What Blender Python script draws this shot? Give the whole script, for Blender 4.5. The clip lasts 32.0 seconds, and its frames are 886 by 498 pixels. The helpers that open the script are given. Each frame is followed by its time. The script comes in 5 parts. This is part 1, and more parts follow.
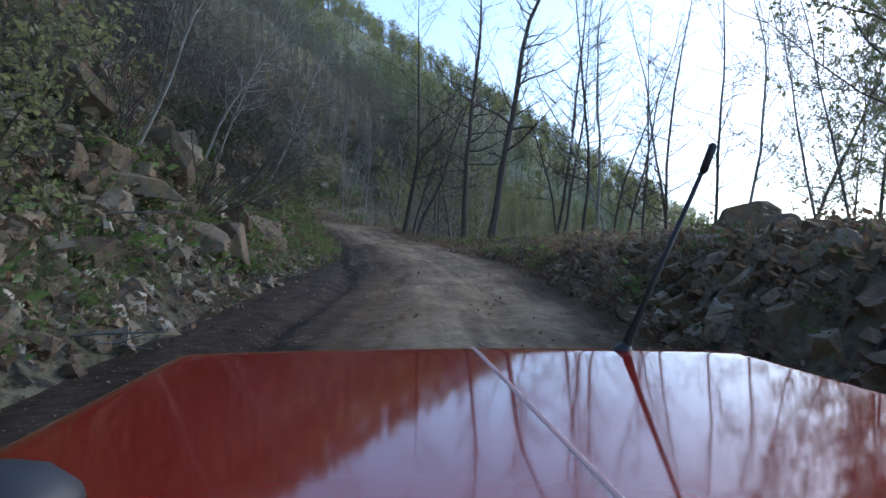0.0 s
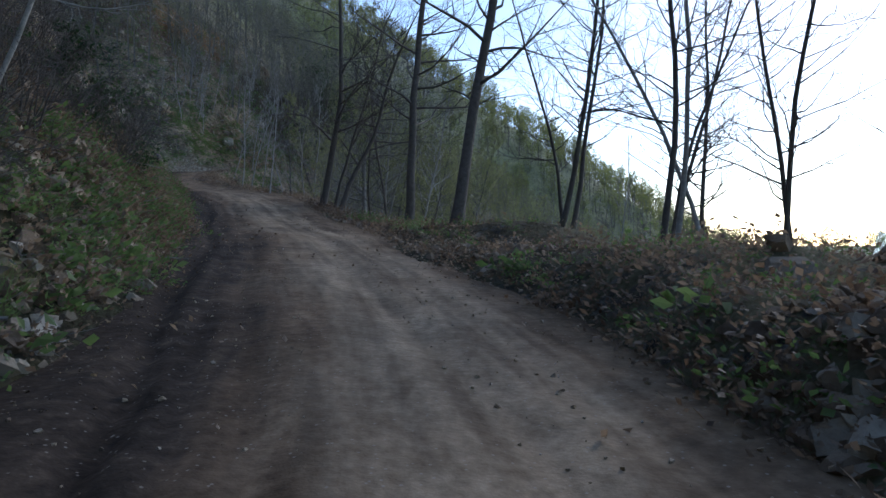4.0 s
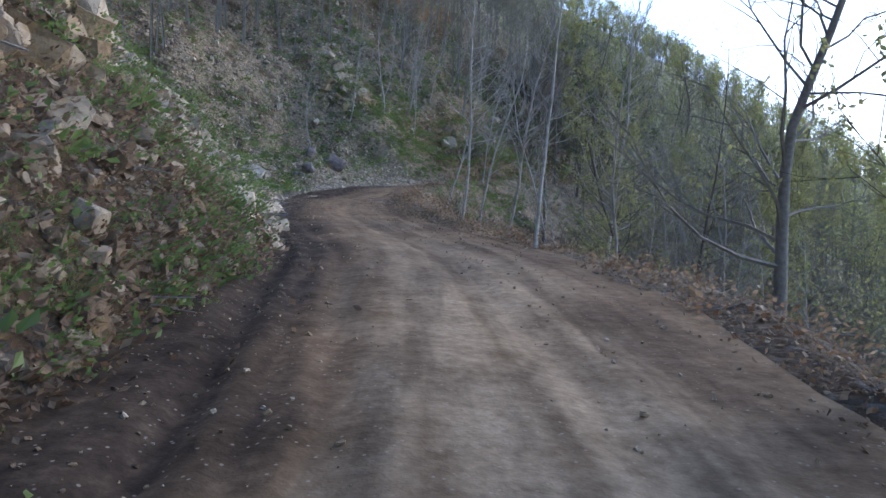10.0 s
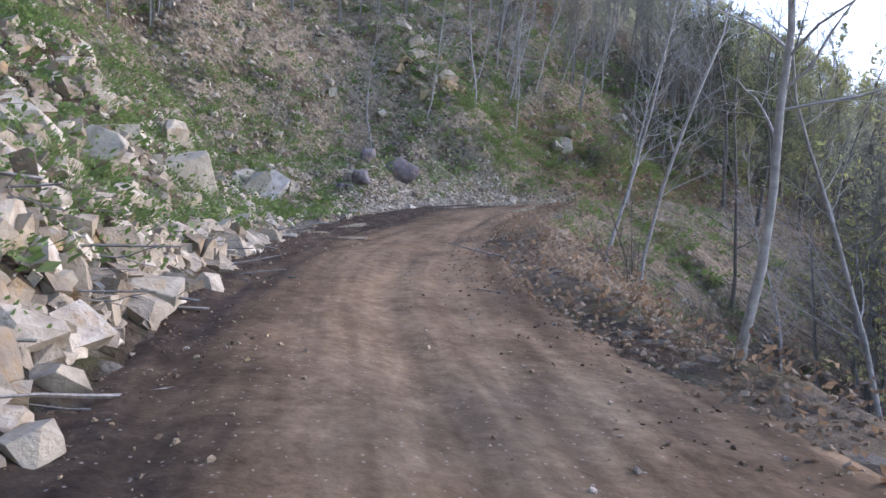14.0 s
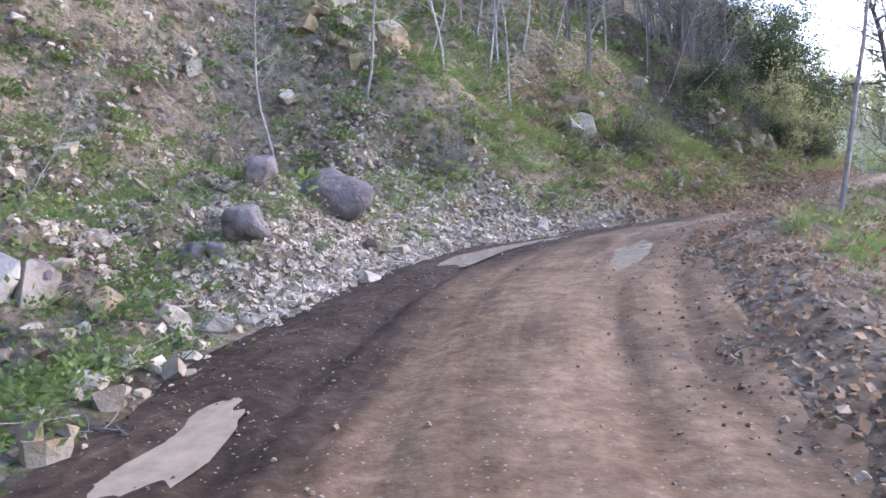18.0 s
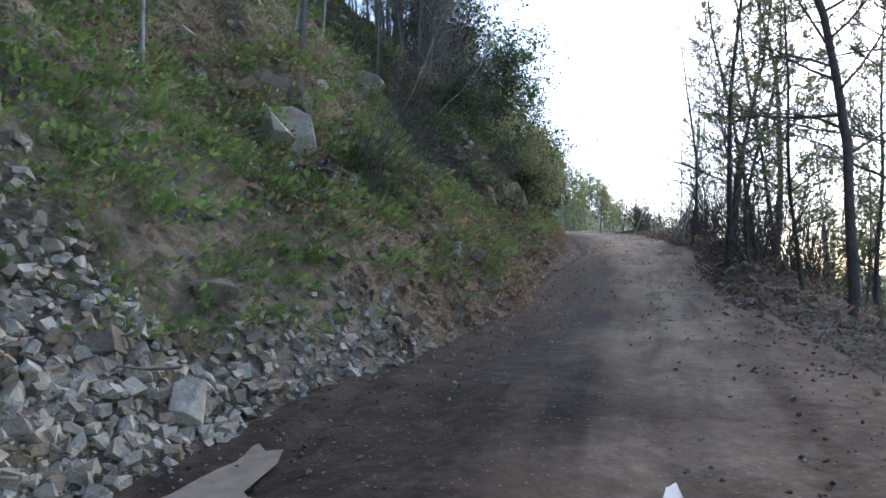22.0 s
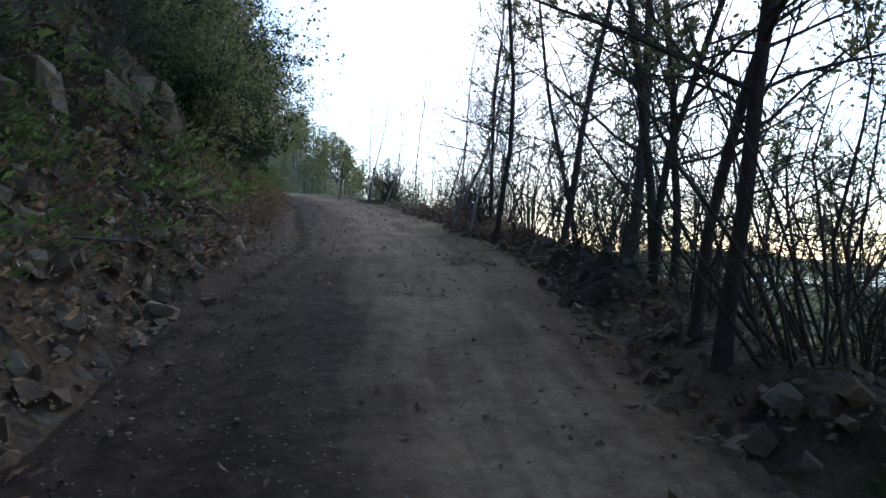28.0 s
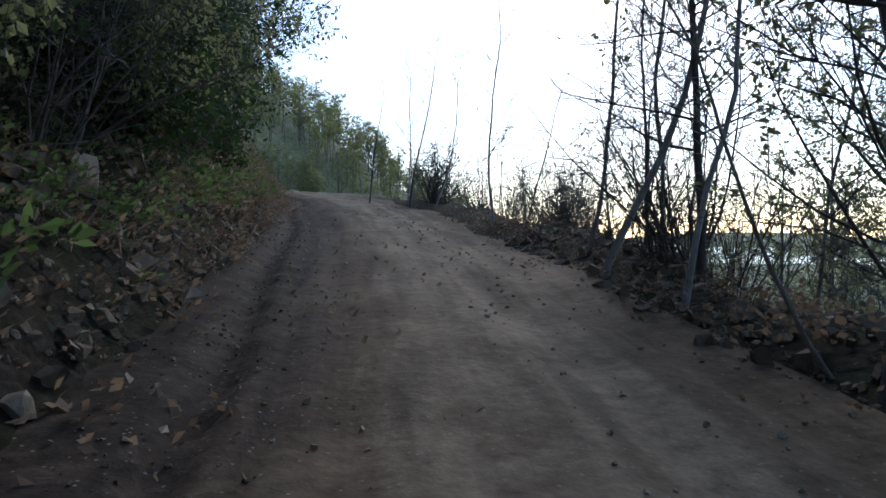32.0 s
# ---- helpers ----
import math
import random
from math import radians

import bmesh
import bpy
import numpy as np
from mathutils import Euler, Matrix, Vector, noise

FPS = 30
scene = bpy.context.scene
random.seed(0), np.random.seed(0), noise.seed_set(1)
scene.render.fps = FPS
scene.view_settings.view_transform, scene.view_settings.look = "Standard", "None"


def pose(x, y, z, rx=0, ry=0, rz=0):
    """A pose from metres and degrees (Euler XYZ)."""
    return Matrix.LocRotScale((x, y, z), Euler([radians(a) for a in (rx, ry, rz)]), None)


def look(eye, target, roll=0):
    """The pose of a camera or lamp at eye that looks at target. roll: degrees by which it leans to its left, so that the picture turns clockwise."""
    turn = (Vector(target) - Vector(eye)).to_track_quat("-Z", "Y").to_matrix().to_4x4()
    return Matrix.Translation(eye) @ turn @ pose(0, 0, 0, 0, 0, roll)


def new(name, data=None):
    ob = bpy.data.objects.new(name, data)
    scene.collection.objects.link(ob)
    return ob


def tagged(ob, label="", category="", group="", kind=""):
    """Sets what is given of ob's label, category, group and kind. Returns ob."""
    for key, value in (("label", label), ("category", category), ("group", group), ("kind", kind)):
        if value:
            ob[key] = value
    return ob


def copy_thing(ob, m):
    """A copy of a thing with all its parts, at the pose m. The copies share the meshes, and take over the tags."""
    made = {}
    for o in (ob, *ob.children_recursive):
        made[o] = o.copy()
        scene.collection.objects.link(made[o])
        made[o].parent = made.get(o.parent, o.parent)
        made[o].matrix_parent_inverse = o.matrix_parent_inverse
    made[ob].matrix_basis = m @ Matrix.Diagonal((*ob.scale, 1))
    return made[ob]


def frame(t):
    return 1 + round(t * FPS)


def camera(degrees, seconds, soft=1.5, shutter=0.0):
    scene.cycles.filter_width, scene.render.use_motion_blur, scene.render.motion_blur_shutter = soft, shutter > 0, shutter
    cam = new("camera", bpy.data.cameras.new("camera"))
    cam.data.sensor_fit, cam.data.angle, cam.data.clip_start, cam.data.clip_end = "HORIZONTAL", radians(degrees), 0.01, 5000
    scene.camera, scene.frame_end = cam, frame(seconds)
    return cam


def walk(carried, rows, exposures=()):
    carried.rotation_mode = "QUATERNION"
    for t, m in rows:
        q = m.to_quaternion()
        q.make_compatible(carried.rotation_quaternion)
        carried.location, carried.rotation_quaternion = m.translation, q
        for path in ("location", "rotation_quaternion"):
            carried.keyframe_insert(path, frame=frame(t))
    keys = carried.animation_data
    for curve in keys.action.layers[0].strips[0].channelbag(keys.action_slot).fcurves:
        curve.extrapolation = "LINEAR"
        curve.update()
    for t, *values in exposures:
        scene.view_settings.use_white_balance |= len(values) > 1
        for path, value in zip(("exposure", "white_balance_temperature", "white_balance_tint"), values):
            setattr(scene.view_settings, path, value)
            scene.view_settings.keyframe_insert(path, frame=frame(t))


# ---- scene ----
cam = camera(64.57, 32.0)
PATH = [
    (0, (1.664, -11.769, 0.050), (1.448, -9.783, 0.154), 0.39),
    (0.5, (1.448, -10.625, 0.198), (1.320, -8.630, 0.250), -0.40),
    (1, (1.334, -9.583, 0.352), (1.283, -7.584, 0.381), -0.97),
    (1.5, (1.192, -8.542, 0.473), (1.194, -6.542, 0.498), -1.68),
    (2, (1.034, -7.358, 0.596), (1.038, -5.359, 0.549), -1.55),
    (2.5, (0.745, -6.184, 0.786), (0.741, -4.185, 0.743), -0.93),
    (4.5, (-0.023, 0.043, 1.485), (-0.022, 2.043, 1.486), 0.31),
    (5, (-0.301, 1.923, 1.632), (-0.308, 3.923, 1.642), 1.39),
    (5.5, (-0.611, 3.990, 1.818), (-0.637, 5.989, 1.838), 2.30),
    (6, (-1.010, 5.980, 2.098), (-1.095, 7.978, 2.121), 2.47),
    (6.5, (-1.546, 8.323, 2.386), (-1.757, 10.312, 2.411), 2.73),
    (7, (-2.324, 10.818, 2.643), (-2.664, 12.788, 2.677), 2.63),
    (7.5, (-3.038, 12.951, 2.841), (-3.476, 14.902, 2.878), 2.55),
    (8, (-3.719, 14.895, 3.046), (-4.234, 16.828, 3.079), 2.00),
    (8.5, (-4.384, 16.715, 3.276), (-4.952, 18.632, 3.303), 1.73),
    (9, (-5.044, 18.404, 3.457), (-5.645, 20.312, 3.479), 1.48),
    (9.5, (-5.693, 20.232, 3.623), (-6.304, 22.136, 3.645), 1.48),
    (10, (-6.386, 21.865, 3.843), (-7.005, 23.767, 3.866), 1.63),
    (10.5, (-7.017, 23.395, 4.077), (-7.645, 25.293, 4.103), 1.58),
    (11, (-7.661, 24.953, 4.304), (-8.302, 26.847, 4.333), 1.52),
    (11.5, (-8.301, 26.453, 4.529), (-8.959, 28.341, 4.560), 1.87),
    (12, (-8.941, 27.960, 4.747), (-9.600, 29.848, 4.777), 1.97),
    (12.5, (-9.533, 29.361, 4.963), (-10.176, 31.255, 4.984), 2.07),
    (13, (-10.122, 30.653, 5.095), (-10.782, 32.541, 5.122), 2.23),
    (13.5, (-10.765, 31.932, 5.255), (-11.510, 33.788, 5.290), 2.76),
    (14, (-11.353, 33.041, 5.424), (-12.192, 34.857, 5.463), 3.29),
    (14.5, (-11.835, 34.007, 5.609), (-12.765, 35.777, 5.643), 3.56),
    (16.5, (-15.881, 40.239, 6.614), (-16.787, 42.021, 6.667), -0.62),
    (17, (-16.563, 41.644, 6.818), (-17.402, 43.458, 6.884), -1.89),
    (17.5, (-17.125, 43.108, 6.975), (-17.879, 44.958, 7.073), -4.07),
    (18, (-17.677, 44.424, 7.177), (-18.348, 46.307, 7.246), -3.81),
    (18.5, (-18.286, 45.852, 7.266), (-18.858, 47.767, 7.342), -3.89),
    (19, (-18.767, 47.370, 7.462), (-19.246, 49.310, 7.552), -3.49),
    (19.5, (-19.178, 48.745, 7.786), (-19.539, 50.709, 7.891), -2.62),
    (20, (-19.379, 50.275, 8.096), (-19.604, 52.258, 8.225), -2.80),
    (20.5, (-19.535, 51.628, 8.353), (-19.613, 53.621, 8.498), -3.21),
    (21, (-19.600, 52.767, 8.542), (-19.561, 54.763, 8.667), -3.66),
    (21.5, (-19.620, 53.779, 8.711), (-19.504, 55.773, 8.827), -2.99),
    (22, (-19.595, 54.816, 8.844), (-19.357, 56.799, 8.950), -1.54),
    (22.5, (-19.461, 55.996, 9.044), (-19.000, 57.942, 9.061), -0.93),
    (23, (-19.128, 57.225, 9.131), (-18.442, 59.104, 9.117), -0.33),
    (23.5, (-18.827, 58.204, 9.168), (-17.970, 60.010, 9.181), -0.13),
    (24, (-18.531, 58.995, 9.272), (-17.609, 60.770, 9.263), 0.56),
    (24.5, (-18.200, 59.743, 9.363), (-17.280, 61.519, 9.340), 1.03),
    (25, (-17.782, 60.473, 9.492), (-16.885, 62.260, 9.471), 1.41),
    (25.5, (-17.362, 61.518, 9.589), (-16.455, 63.300, 9.570), 1.40),
    (27.5, (-15.963, 65.041, 9.683), (-15.015, 66.803, 9.690), 2.53),
    (28, (-15.443, 66.277, 9.847), (-14.504, 68.043, 9.844), 1.79),
    (28.5, (-14.957, 67.483, 9.980), (-14.030, 69.255, 9.978), 1.41),
    (29, (-14.507, 68.619, 10.132), (-13.594, 70.399, 10.117), 0.80),
    (29.5, (-14.061, 69.829, 10.248), (-13.161, 71.614, 10.225), 0.50),
    (30, (-13.644, 71.002, 10.401), (-12.753, 72.792, 10.371), 0.58),
    (30.5, (-13.199, 72.158, 10.511), (-12.321, 73.955, 10.475), -0.22),
    (31, (-12.813, 73.265, 10.627), (-11.944, 75.066, 10.587), 0.08),
    (31.5, (-12.400, 74.363, 10.774), (-11.545, 76.171, 10.731), 0.09),
    (32, (-11.968, 75.398, 10.885), (-11.126, 77.212, 10.849), 0.20),
]
walk(cam, [(t, look(eye, target, roll)) for t, eye, target, roll in PATH], exposures=[(0, 1.1, 6000, 11), (2.5, 0.95, 6000, 11), (4.5, 0.65, 5800, 12), (6.5, 0.75, 5800, 12), (8, 1.3, 5900, 14), (10, 1.7, 6100, 17), (13, 2.05, 6500, 22), (17, 2.95, 6550, 31), (19, 2.95, 6550, 30), (20.2, 2.4, 6500, 24), (21, 2.15, 6350, 19), (22, 1.75, 6200, 15), (23, 1.2, 6050, 12), (25, 0.75, 5950, 10), (32, 0.6, 5950, 10)])

# ---- light ----
world = bpy.data.worlds.new("sky")
scene.world = world
world.use_nodes = True
wn = world.node_tree
sky = wn.nodes.new("ShaderNodeTexSky")
sky.sky_type, sky.sun_disc = "NISHITA", False
SUN_ELEV, SUN_AZ = radians(28), radians(40)
sky.sun_elevation, sky.sun_rotation = SUN_ELEV, SUN_AZ
sky.air_density, sky.dust_density, sky.ozone_density, sky.altitude = 1.0, 0.8, 1.5, 600
wn.nodes["Background"].inputs[1].default_value = 0.15
wn.links.new(sky.outputs[0], wn.nodes["Background"].inputs[0])
sun = new("sun", bpy.data.lights.new("sun", "SUN"))
sun.data.energy, sun.data.angle, sun.data.color = 0.8, radians(14), (1.0, 0.95, 0.88)
sun.matrix_world = look((0, 0, 0), (-math.sin(SUN_AZ) * math.cos(SUN_ELEV), -math.cos(SUN_AZ) * math.cos(SUN_ELEV), -math.sin(SUN_ELEV)))

# ---- materials ----
def nodes_of(name, rough=0.9, metal=0.0):
    m = bpy.data.materials.new(name)
    m.use_nodes = True
    nt = m.node_tree
    b = nt.nodes["Principled BSDF"]
    b.inputs["Roughness"].default_value, b.inputs["Metallic"].default_value = rough, metal
    return m, nt, b


def ramp(nt, src, stops):
    r = nt.nodes.new("ShaderNodeValToRGB")
    e = r.color_ramp.elements
    while len(e) < len(stops):
        e.new(0.5)
    for k, (p, c) in zip(e, stops):
        k.position, k.color = p, (*c, 1)
    nt.links.new(src, r.inputs[0])
    return r.outputs[0]


def noise_tex(nt, vec, scale, detail=6, rough=0.6, out=0):
    n = nt.nodes.new("ShaderNodeTexNoise")
    n.inputs["Scale"].default_value, n.inputs["Detail"].default_value, n.inputs["Roughness"].default_value = scale, detail, rough
    if vec:
        nt.links.new(vec, n.inputs["Vector"])
    return n.outputs[out]


def mix(nt, fac, a, b, mode="MIX"):
    n = nt.nodes.new("ShaderNodeMix")
    n.data_type, n.blend_type = "RGBA", mode
    for sock, v in ((n.inputs[0], fac), (n.inputs[6], a), (n.inputs[7], b)):
        if isinstance(v, (int, float)):
            sock.default_value = v
        elif isinstance(v, tuple):
            sock.default_value = (*v, 1)
        else:
            nt.links.new(v, sock)
    return n.outputs[2]


def maths(nt, op, a, b=0.0):
    n = nt.nodes.new("ShaderNodeMath")
    n.operation = op
    for sock, v in zip(n.inputs, (a, b)):
        if isinstance(v, (int, float)):
            sock.default_value = v
        else:
            nt.links.new(v, sock)
    return n.outputs[0]


def bump(nt, b, height, strength, dist):
    n = nt.nodes.new("ShaderNodeBump")
    n.inputs["Strength"].default_value, n.inputs["Distance"].default_value = strength, dist
    nt.links.new(height, n.inputs["Height"])
    nt.links.new(n.outputs[0], b.inputs["Normal"])


def where(nt):
    return nt.nodes.new("ShaderNodeNewGeometry").outputs["Position"]


def near_place(nt, p, centre, inner, outer):
    """One near a place in the land, nothing past the outer reach, with a ragged edge."""
    n = nt.nodes.new("ShaderNodeVectorMath")
    n.operation = "DISTANCE"
    nt.links.new(p, n.inputs[0])
    n.inputs[1].default_value = centre
    d = maths(nt, "ADD", n.outputs["Value"], maths(nt, "MULTIPLY", maths(nt, "SUBTRACT", noise_tex(nt, p, 0.5, 6, 0.7), 0.5), outer * 0.6))
    return maths(nt, "MULTIPLY", maths(nt, "MINIMUM", maths(nt, "MAXIMUM", maths(nt, "SUBTRACT", outer, d), 0.0), outer - inner), 1.0 / (outer - inner))


def ground_material():
    m, nt, b = nodes_of("hillside_soil", 0.95)
    b.inputs["Specular IOR Level"].default_value = 0.12
    p = where(nt)
    soil = ramp(nt, noise_tex(nt, p, 3.0, 8, 0.7), [(0.25, (0.03, 0.022, 0.016)), (0.45, (0.075, 0.055, 0.038)), (0.6, (0.12, 0.095, 0.07)), (0.8, (0.20, 0.17, 0.135))])
    litter = ramp(nt, noise_tex(nt, p, 22.0, 4, 0.7), [(0.3, (0.035, 0.022, 0.014)), (0.5, (0.10, 0.066, 0.04)), (0.7, (0.19, 0.14, 0.09))])
    green = ramp(nt, noise_tex(nt, p, 14.0, 6, 0.75), [(0.3, (0.02, 0.035, 0.01)), (0.5, (0.05, 0.09, 0.02)), (0.75, (0.14, 0.19, 0.05))])
    col = mix(nt, ramp(nt, noise_tex(nt, p, 0.8, 5), [(0.4, (0, 0, 0)), (0.6, (1, 1, 1))]), soil, litter)
    col = mix(nt, ramp(nt, noise_tex(nt, p, 0.45, 6, 0.65), [(0.51, (0, 0, 0)), (0.63, (0.85, 0.85, 0.85))]), col, green)
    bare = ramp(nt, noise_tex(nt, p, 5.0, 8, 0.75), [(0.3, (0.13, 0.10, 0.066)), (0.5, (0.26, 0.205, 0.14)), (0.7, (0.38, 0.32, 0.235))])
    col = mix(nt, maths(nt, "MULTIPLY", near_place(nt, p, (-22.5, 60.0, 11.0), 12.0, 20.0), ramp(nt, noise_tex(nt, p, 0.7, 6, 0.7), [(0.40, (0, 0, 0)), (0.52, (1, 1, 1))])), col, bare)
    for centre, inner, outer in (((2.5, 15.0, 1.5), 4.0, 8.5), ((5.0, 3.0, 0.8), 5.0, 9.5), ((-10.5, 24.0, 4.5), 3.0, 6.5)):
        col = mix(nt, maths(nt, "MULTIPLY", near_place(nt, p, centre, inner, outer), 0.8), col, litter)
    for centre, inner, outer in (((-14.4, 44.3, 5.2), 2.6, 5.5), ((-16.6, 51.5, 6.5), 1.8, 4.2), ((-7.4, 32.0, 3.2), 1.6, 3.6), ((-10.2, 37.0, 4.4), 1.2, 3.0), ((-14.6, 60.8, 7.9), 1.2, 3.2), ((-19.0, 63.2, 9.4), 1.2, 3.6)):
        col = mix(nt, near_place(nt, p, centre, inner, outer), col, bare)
    # far ground paled: the valley's haze and sunlight are put into its colour
    hazy_field = ramp(nt, noise_tex(nt, p, 0.03, 6, 0.7), [(0.35, (0.22, 0.23, 0.11)), (0.5, (0.38, 0.37, 0.21)), (0.65, (0.5, 0.45, 0.32))])
    col = mix(nt, near_place(nt, p, (-20.0, 50.0, 5.0), 34.0, 75.0), hazy_field, col)
    scar = ramp(nt, noise_tex(nt, p, 2.0, 7, 0.7), [(0.3, (0.12, 0.055, 0.02)), (0.55, (0.27, 0.14, 0.05)), (0.75, (0.36, 0.25, 0.14))])
    col = mix(nt, near_place(nt, p, (-28.6, 78.4, 26.4), 2.0, 5.5), col, scar)
    col = mix(nt, maths(nt, "MULTIPLY", near_place(nt, p, (-18.2, 68.0, 10.2), 3.0, 7.0), 0.4), col, scar)
    vor = nt.nodes.new("ShaderNodeTexVoronoi")
    vor.inputs["Scale"].default_value = 5.5
    warp = mix(nt, 0.12, p, noise_tex(nt, p, 4.0, 4, 0.6, 1), "ADD")
    nt.links.new(warp, vor.inputs["Vector"])
    grey = nt.nodes.new("ShaderNodeSeparateColor")
    nt.links.new(vor.outputs["Color"], grey.inputs[0])
    stone = ramp(nt, grey.outputs[0], [(0.0, (0.06, 0.053, 0.045)), (0.4, (0.13, 0.115, 0.097)), (0.75, (0.22, 0.2, 0.17)), (1.0, (0.34, 0.32, 0.28))])
    stone = mix(nt, 1.0, stone, ramp(nt, noise_tex(nt, p, 20.0, 6, 0.7), [(0.3, (0.5, 0.5, 0.5)), (0.6, (1, 1, 1))]), "MULTIPLY")
    patch = ramp(nt, noise_tex(nt, p, 1.1, 7, 0.7), [(0.46, (0, 0, 0)), (0.56, (1, 1, 1))])
    chip = ramp(nt, vor.outputs["Distance"], [(0.35, (1, 1, 1)), (0.6, (0, 0, 0))])
    col = mix(nt, maths(nt, "MULTIPLY", patch, chip), col, stone)
    # dark humus of the left banks, with tree shade mixed into its colour
    shaded_humus = ramp(nt, noise_tex(nt, p, 8.0, 7, 0.75), [(0.3, (0.012, 0.009, 0.006)), (0.5, (0.035, 0.026, 0.017)), (0.72, (0.085, 0.066, 0.045))])
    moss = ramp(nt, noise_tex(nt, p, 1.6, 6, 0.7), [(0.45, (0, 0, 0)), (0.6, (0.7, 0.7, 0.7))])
    shaded_humus = mix(nt, moss, shaded_humus, (0.03, 0.04, 0.014))
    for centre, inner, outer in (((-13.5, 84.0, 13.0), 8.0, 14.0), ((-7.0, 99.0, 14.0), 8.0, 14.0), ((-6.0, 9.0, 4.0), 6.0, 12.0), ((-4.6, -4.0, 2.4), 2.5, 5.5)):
        col = mix(nt, maths(nt, "MULTIPLY", near_place(nt, p, centre, inner, outer), 0.85), col, shaded_humus)
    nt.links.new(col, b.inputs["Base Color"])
    bump(nt, b, maths(nt, "ADD", noise_tex(nt, p, 9.0, 8, 0.75), maths(nt, "MULTIPLY", chip, 0.5)), 1.0, 0.16)
    return m


def road_material():
    m, nt, b = nodes_of("road_mud", 0.85)
    uv = nt.nodes.new("ShaderNodeUVMap")
    sep = nt.nodes.new("ShaderNodeSeparateXYZ")
    nt.links.new(uv.outputs[0], sep.inputs[0])
    p = where(nt)
    stretch = nt.nodes.new("ShaderNodeMapping")
    stretch.inputs["Scale"].default_value = (0.22, 1.7, 1.0)
    nt.links.new(uv.outputs[0], stretch.inputs[0])
    tracks = noise_tex(nt, stretch.outputs[0], 1.3, 3, 0.55)
    lat = maths(nt, "ADD", sep.outputs[1], maths(nt, "MULTIPLY", maths(nt, "SUBTRACT", noise_tex(nt, p, 0.35, 4), 0.5), 1.5))
    along = maths(nt, "MULTIPLY", maths(nt, "ADD", sep.outputs[0], 30.0), 0.005)
    brown = ramp(nt, noise_tex(nt, p, 7.0, 6, 0.7), [(0.3, (0.083, 0.053, 0.03)), (0.5, (0.145, 0.096, 0.056)), (0.75, (0.225, 0.155, 0.096))])
    dry = ramp(nt, noise_tex(nt, p, 9.0, 6, 0.7), [(0.3, (0.175, 0.126, 0.079)), (0.5, (0.26, 0.195, 0.126)), (0.72, (0.355, 0.275, 0.185))])
    wet = ramp(nt, noise_tex(nt, p, 6.0, 6, 0.7), [(0.3, (0.02, 0.014, 0.01)), (0.55, (0.048, 0.034, 0.023)), (0.75, (0.095, 0.068, 0.046))])
    # the worn, drier strip where wheels run, brown at the edges, black mud along the bank
    pos = maths(nt, "MULTIPLY", maths(nt, "ADD", lat, 3.0), 0.1667)
    strip = ramp(nt, maths(nt, "ADD", pos, maths(nt, "MULTIPLY", maths(nt, "SUBTRACT", tracks, 0.5), 0.35)), [(0.40, (0, 0, 0)), (0.52, (1, 1, 1)), (0.72, (1, 1, 1)), (0.84, (0.1, 0.1, 0.1))])
    bend = ramp(nt, along, [(0.36, (1, 1, 1)), (0.42, (0.15, 0.15, 0.15)), (0.52, (0.1, 0.1, 0.1)), (0.55, (0.8, 0.8, 0.8))])
    col = mix(nt, maths(nt, "MULTIPLY", maths(nt, "MULTIPLY", strip, bend), ramp(nt, noise_tex(nt, p, 0.9, 5), [(0.3, (0.55, 0.55, 0.55)), (0.6, (1, 1, 1))])), brown, dry)
    soak = ramp(nt, along, [(0.50, (0, 0, 0)), (0.53, (0.19, 0.19, 0.19)), (0.585, (0.19, 0.19, 0.19)), (0.63, (0.03, 0.03, 0.03))])
    damp = ramp(nt, maths(nt, "ADD", maths(nt, "SUBTRACT", pos, soak), maths(nt, "MULTIPLY", maths(nt, "SUBTRACT", tracks, 0.5), 0.3)), [(0.30, (1, 1, 1)), (0.43, (0, 0, 0))])
    col = mix(nt, damp, col, wet)
    streak = ramp(nt, tracks, [(0.50, (0, 0, 0)), (0.60, (1, 1, 1))])
    col = mix(nt, maths(nt, "MULTIPLY", streak, 0.38), col, wet)
    fine = nt.nodes.new("ShaderNodeMapping")
    fine.inputs["Scale"].default_value = (0.2, 2.6, 1.0)
    nt.links.new(uv.outputs[0], fine.inputs[0])
    tyres = noise_tex(nt, fine.outputs[0], 1.3, 2, 0.5)
    col = mix(nt, 1.0, col, ramp(nt, tyres, [(0.35, (0.78, 0.76, 0.74)), (0.5, (1, 1, 1)), (0.68, (1.12, 1.12, 1.12))]), "MULTIPLY")
    patches = ramp(nt, noise_tex(nt, p, 1.1, 6, 0.65), [(0.35, (0.7, 0.68, 0.65)), (0.5, (1, 1, 1)), (0.65, (1.2, 1.2, 1.18))])
    col = mix(nt, 1.0, col, patches, "MULTIPLY")
    stones = nt.nodes.new("ShaderNodeTexVoronoi")
    stones.inputs["Scale"].default_value = 13.0
    nt.links.new(p, stones.inputs["Vector"])
    dots = ramp(nt, stones.outputs["Distance"], [(0.08, (1, 1, 1)), (0.16, (0, 0, 0))])
    col = mix(nt, maths(nt, "MULTIPLY", dots, 0.5), col, (0.33, 0.29, 0.24))
    nt.links.new(col, b.inputs["Base Color"])
    gloss = maths(nt, "MULTIPLY", ramp(nt, noise_tex(nt, p, 1.3, 5, 0.6), [(0.48, (0, 0, 0)), (0.62, (1, 1, 1))]), maths(nt, "SUBTRACT", 1.0, bend))
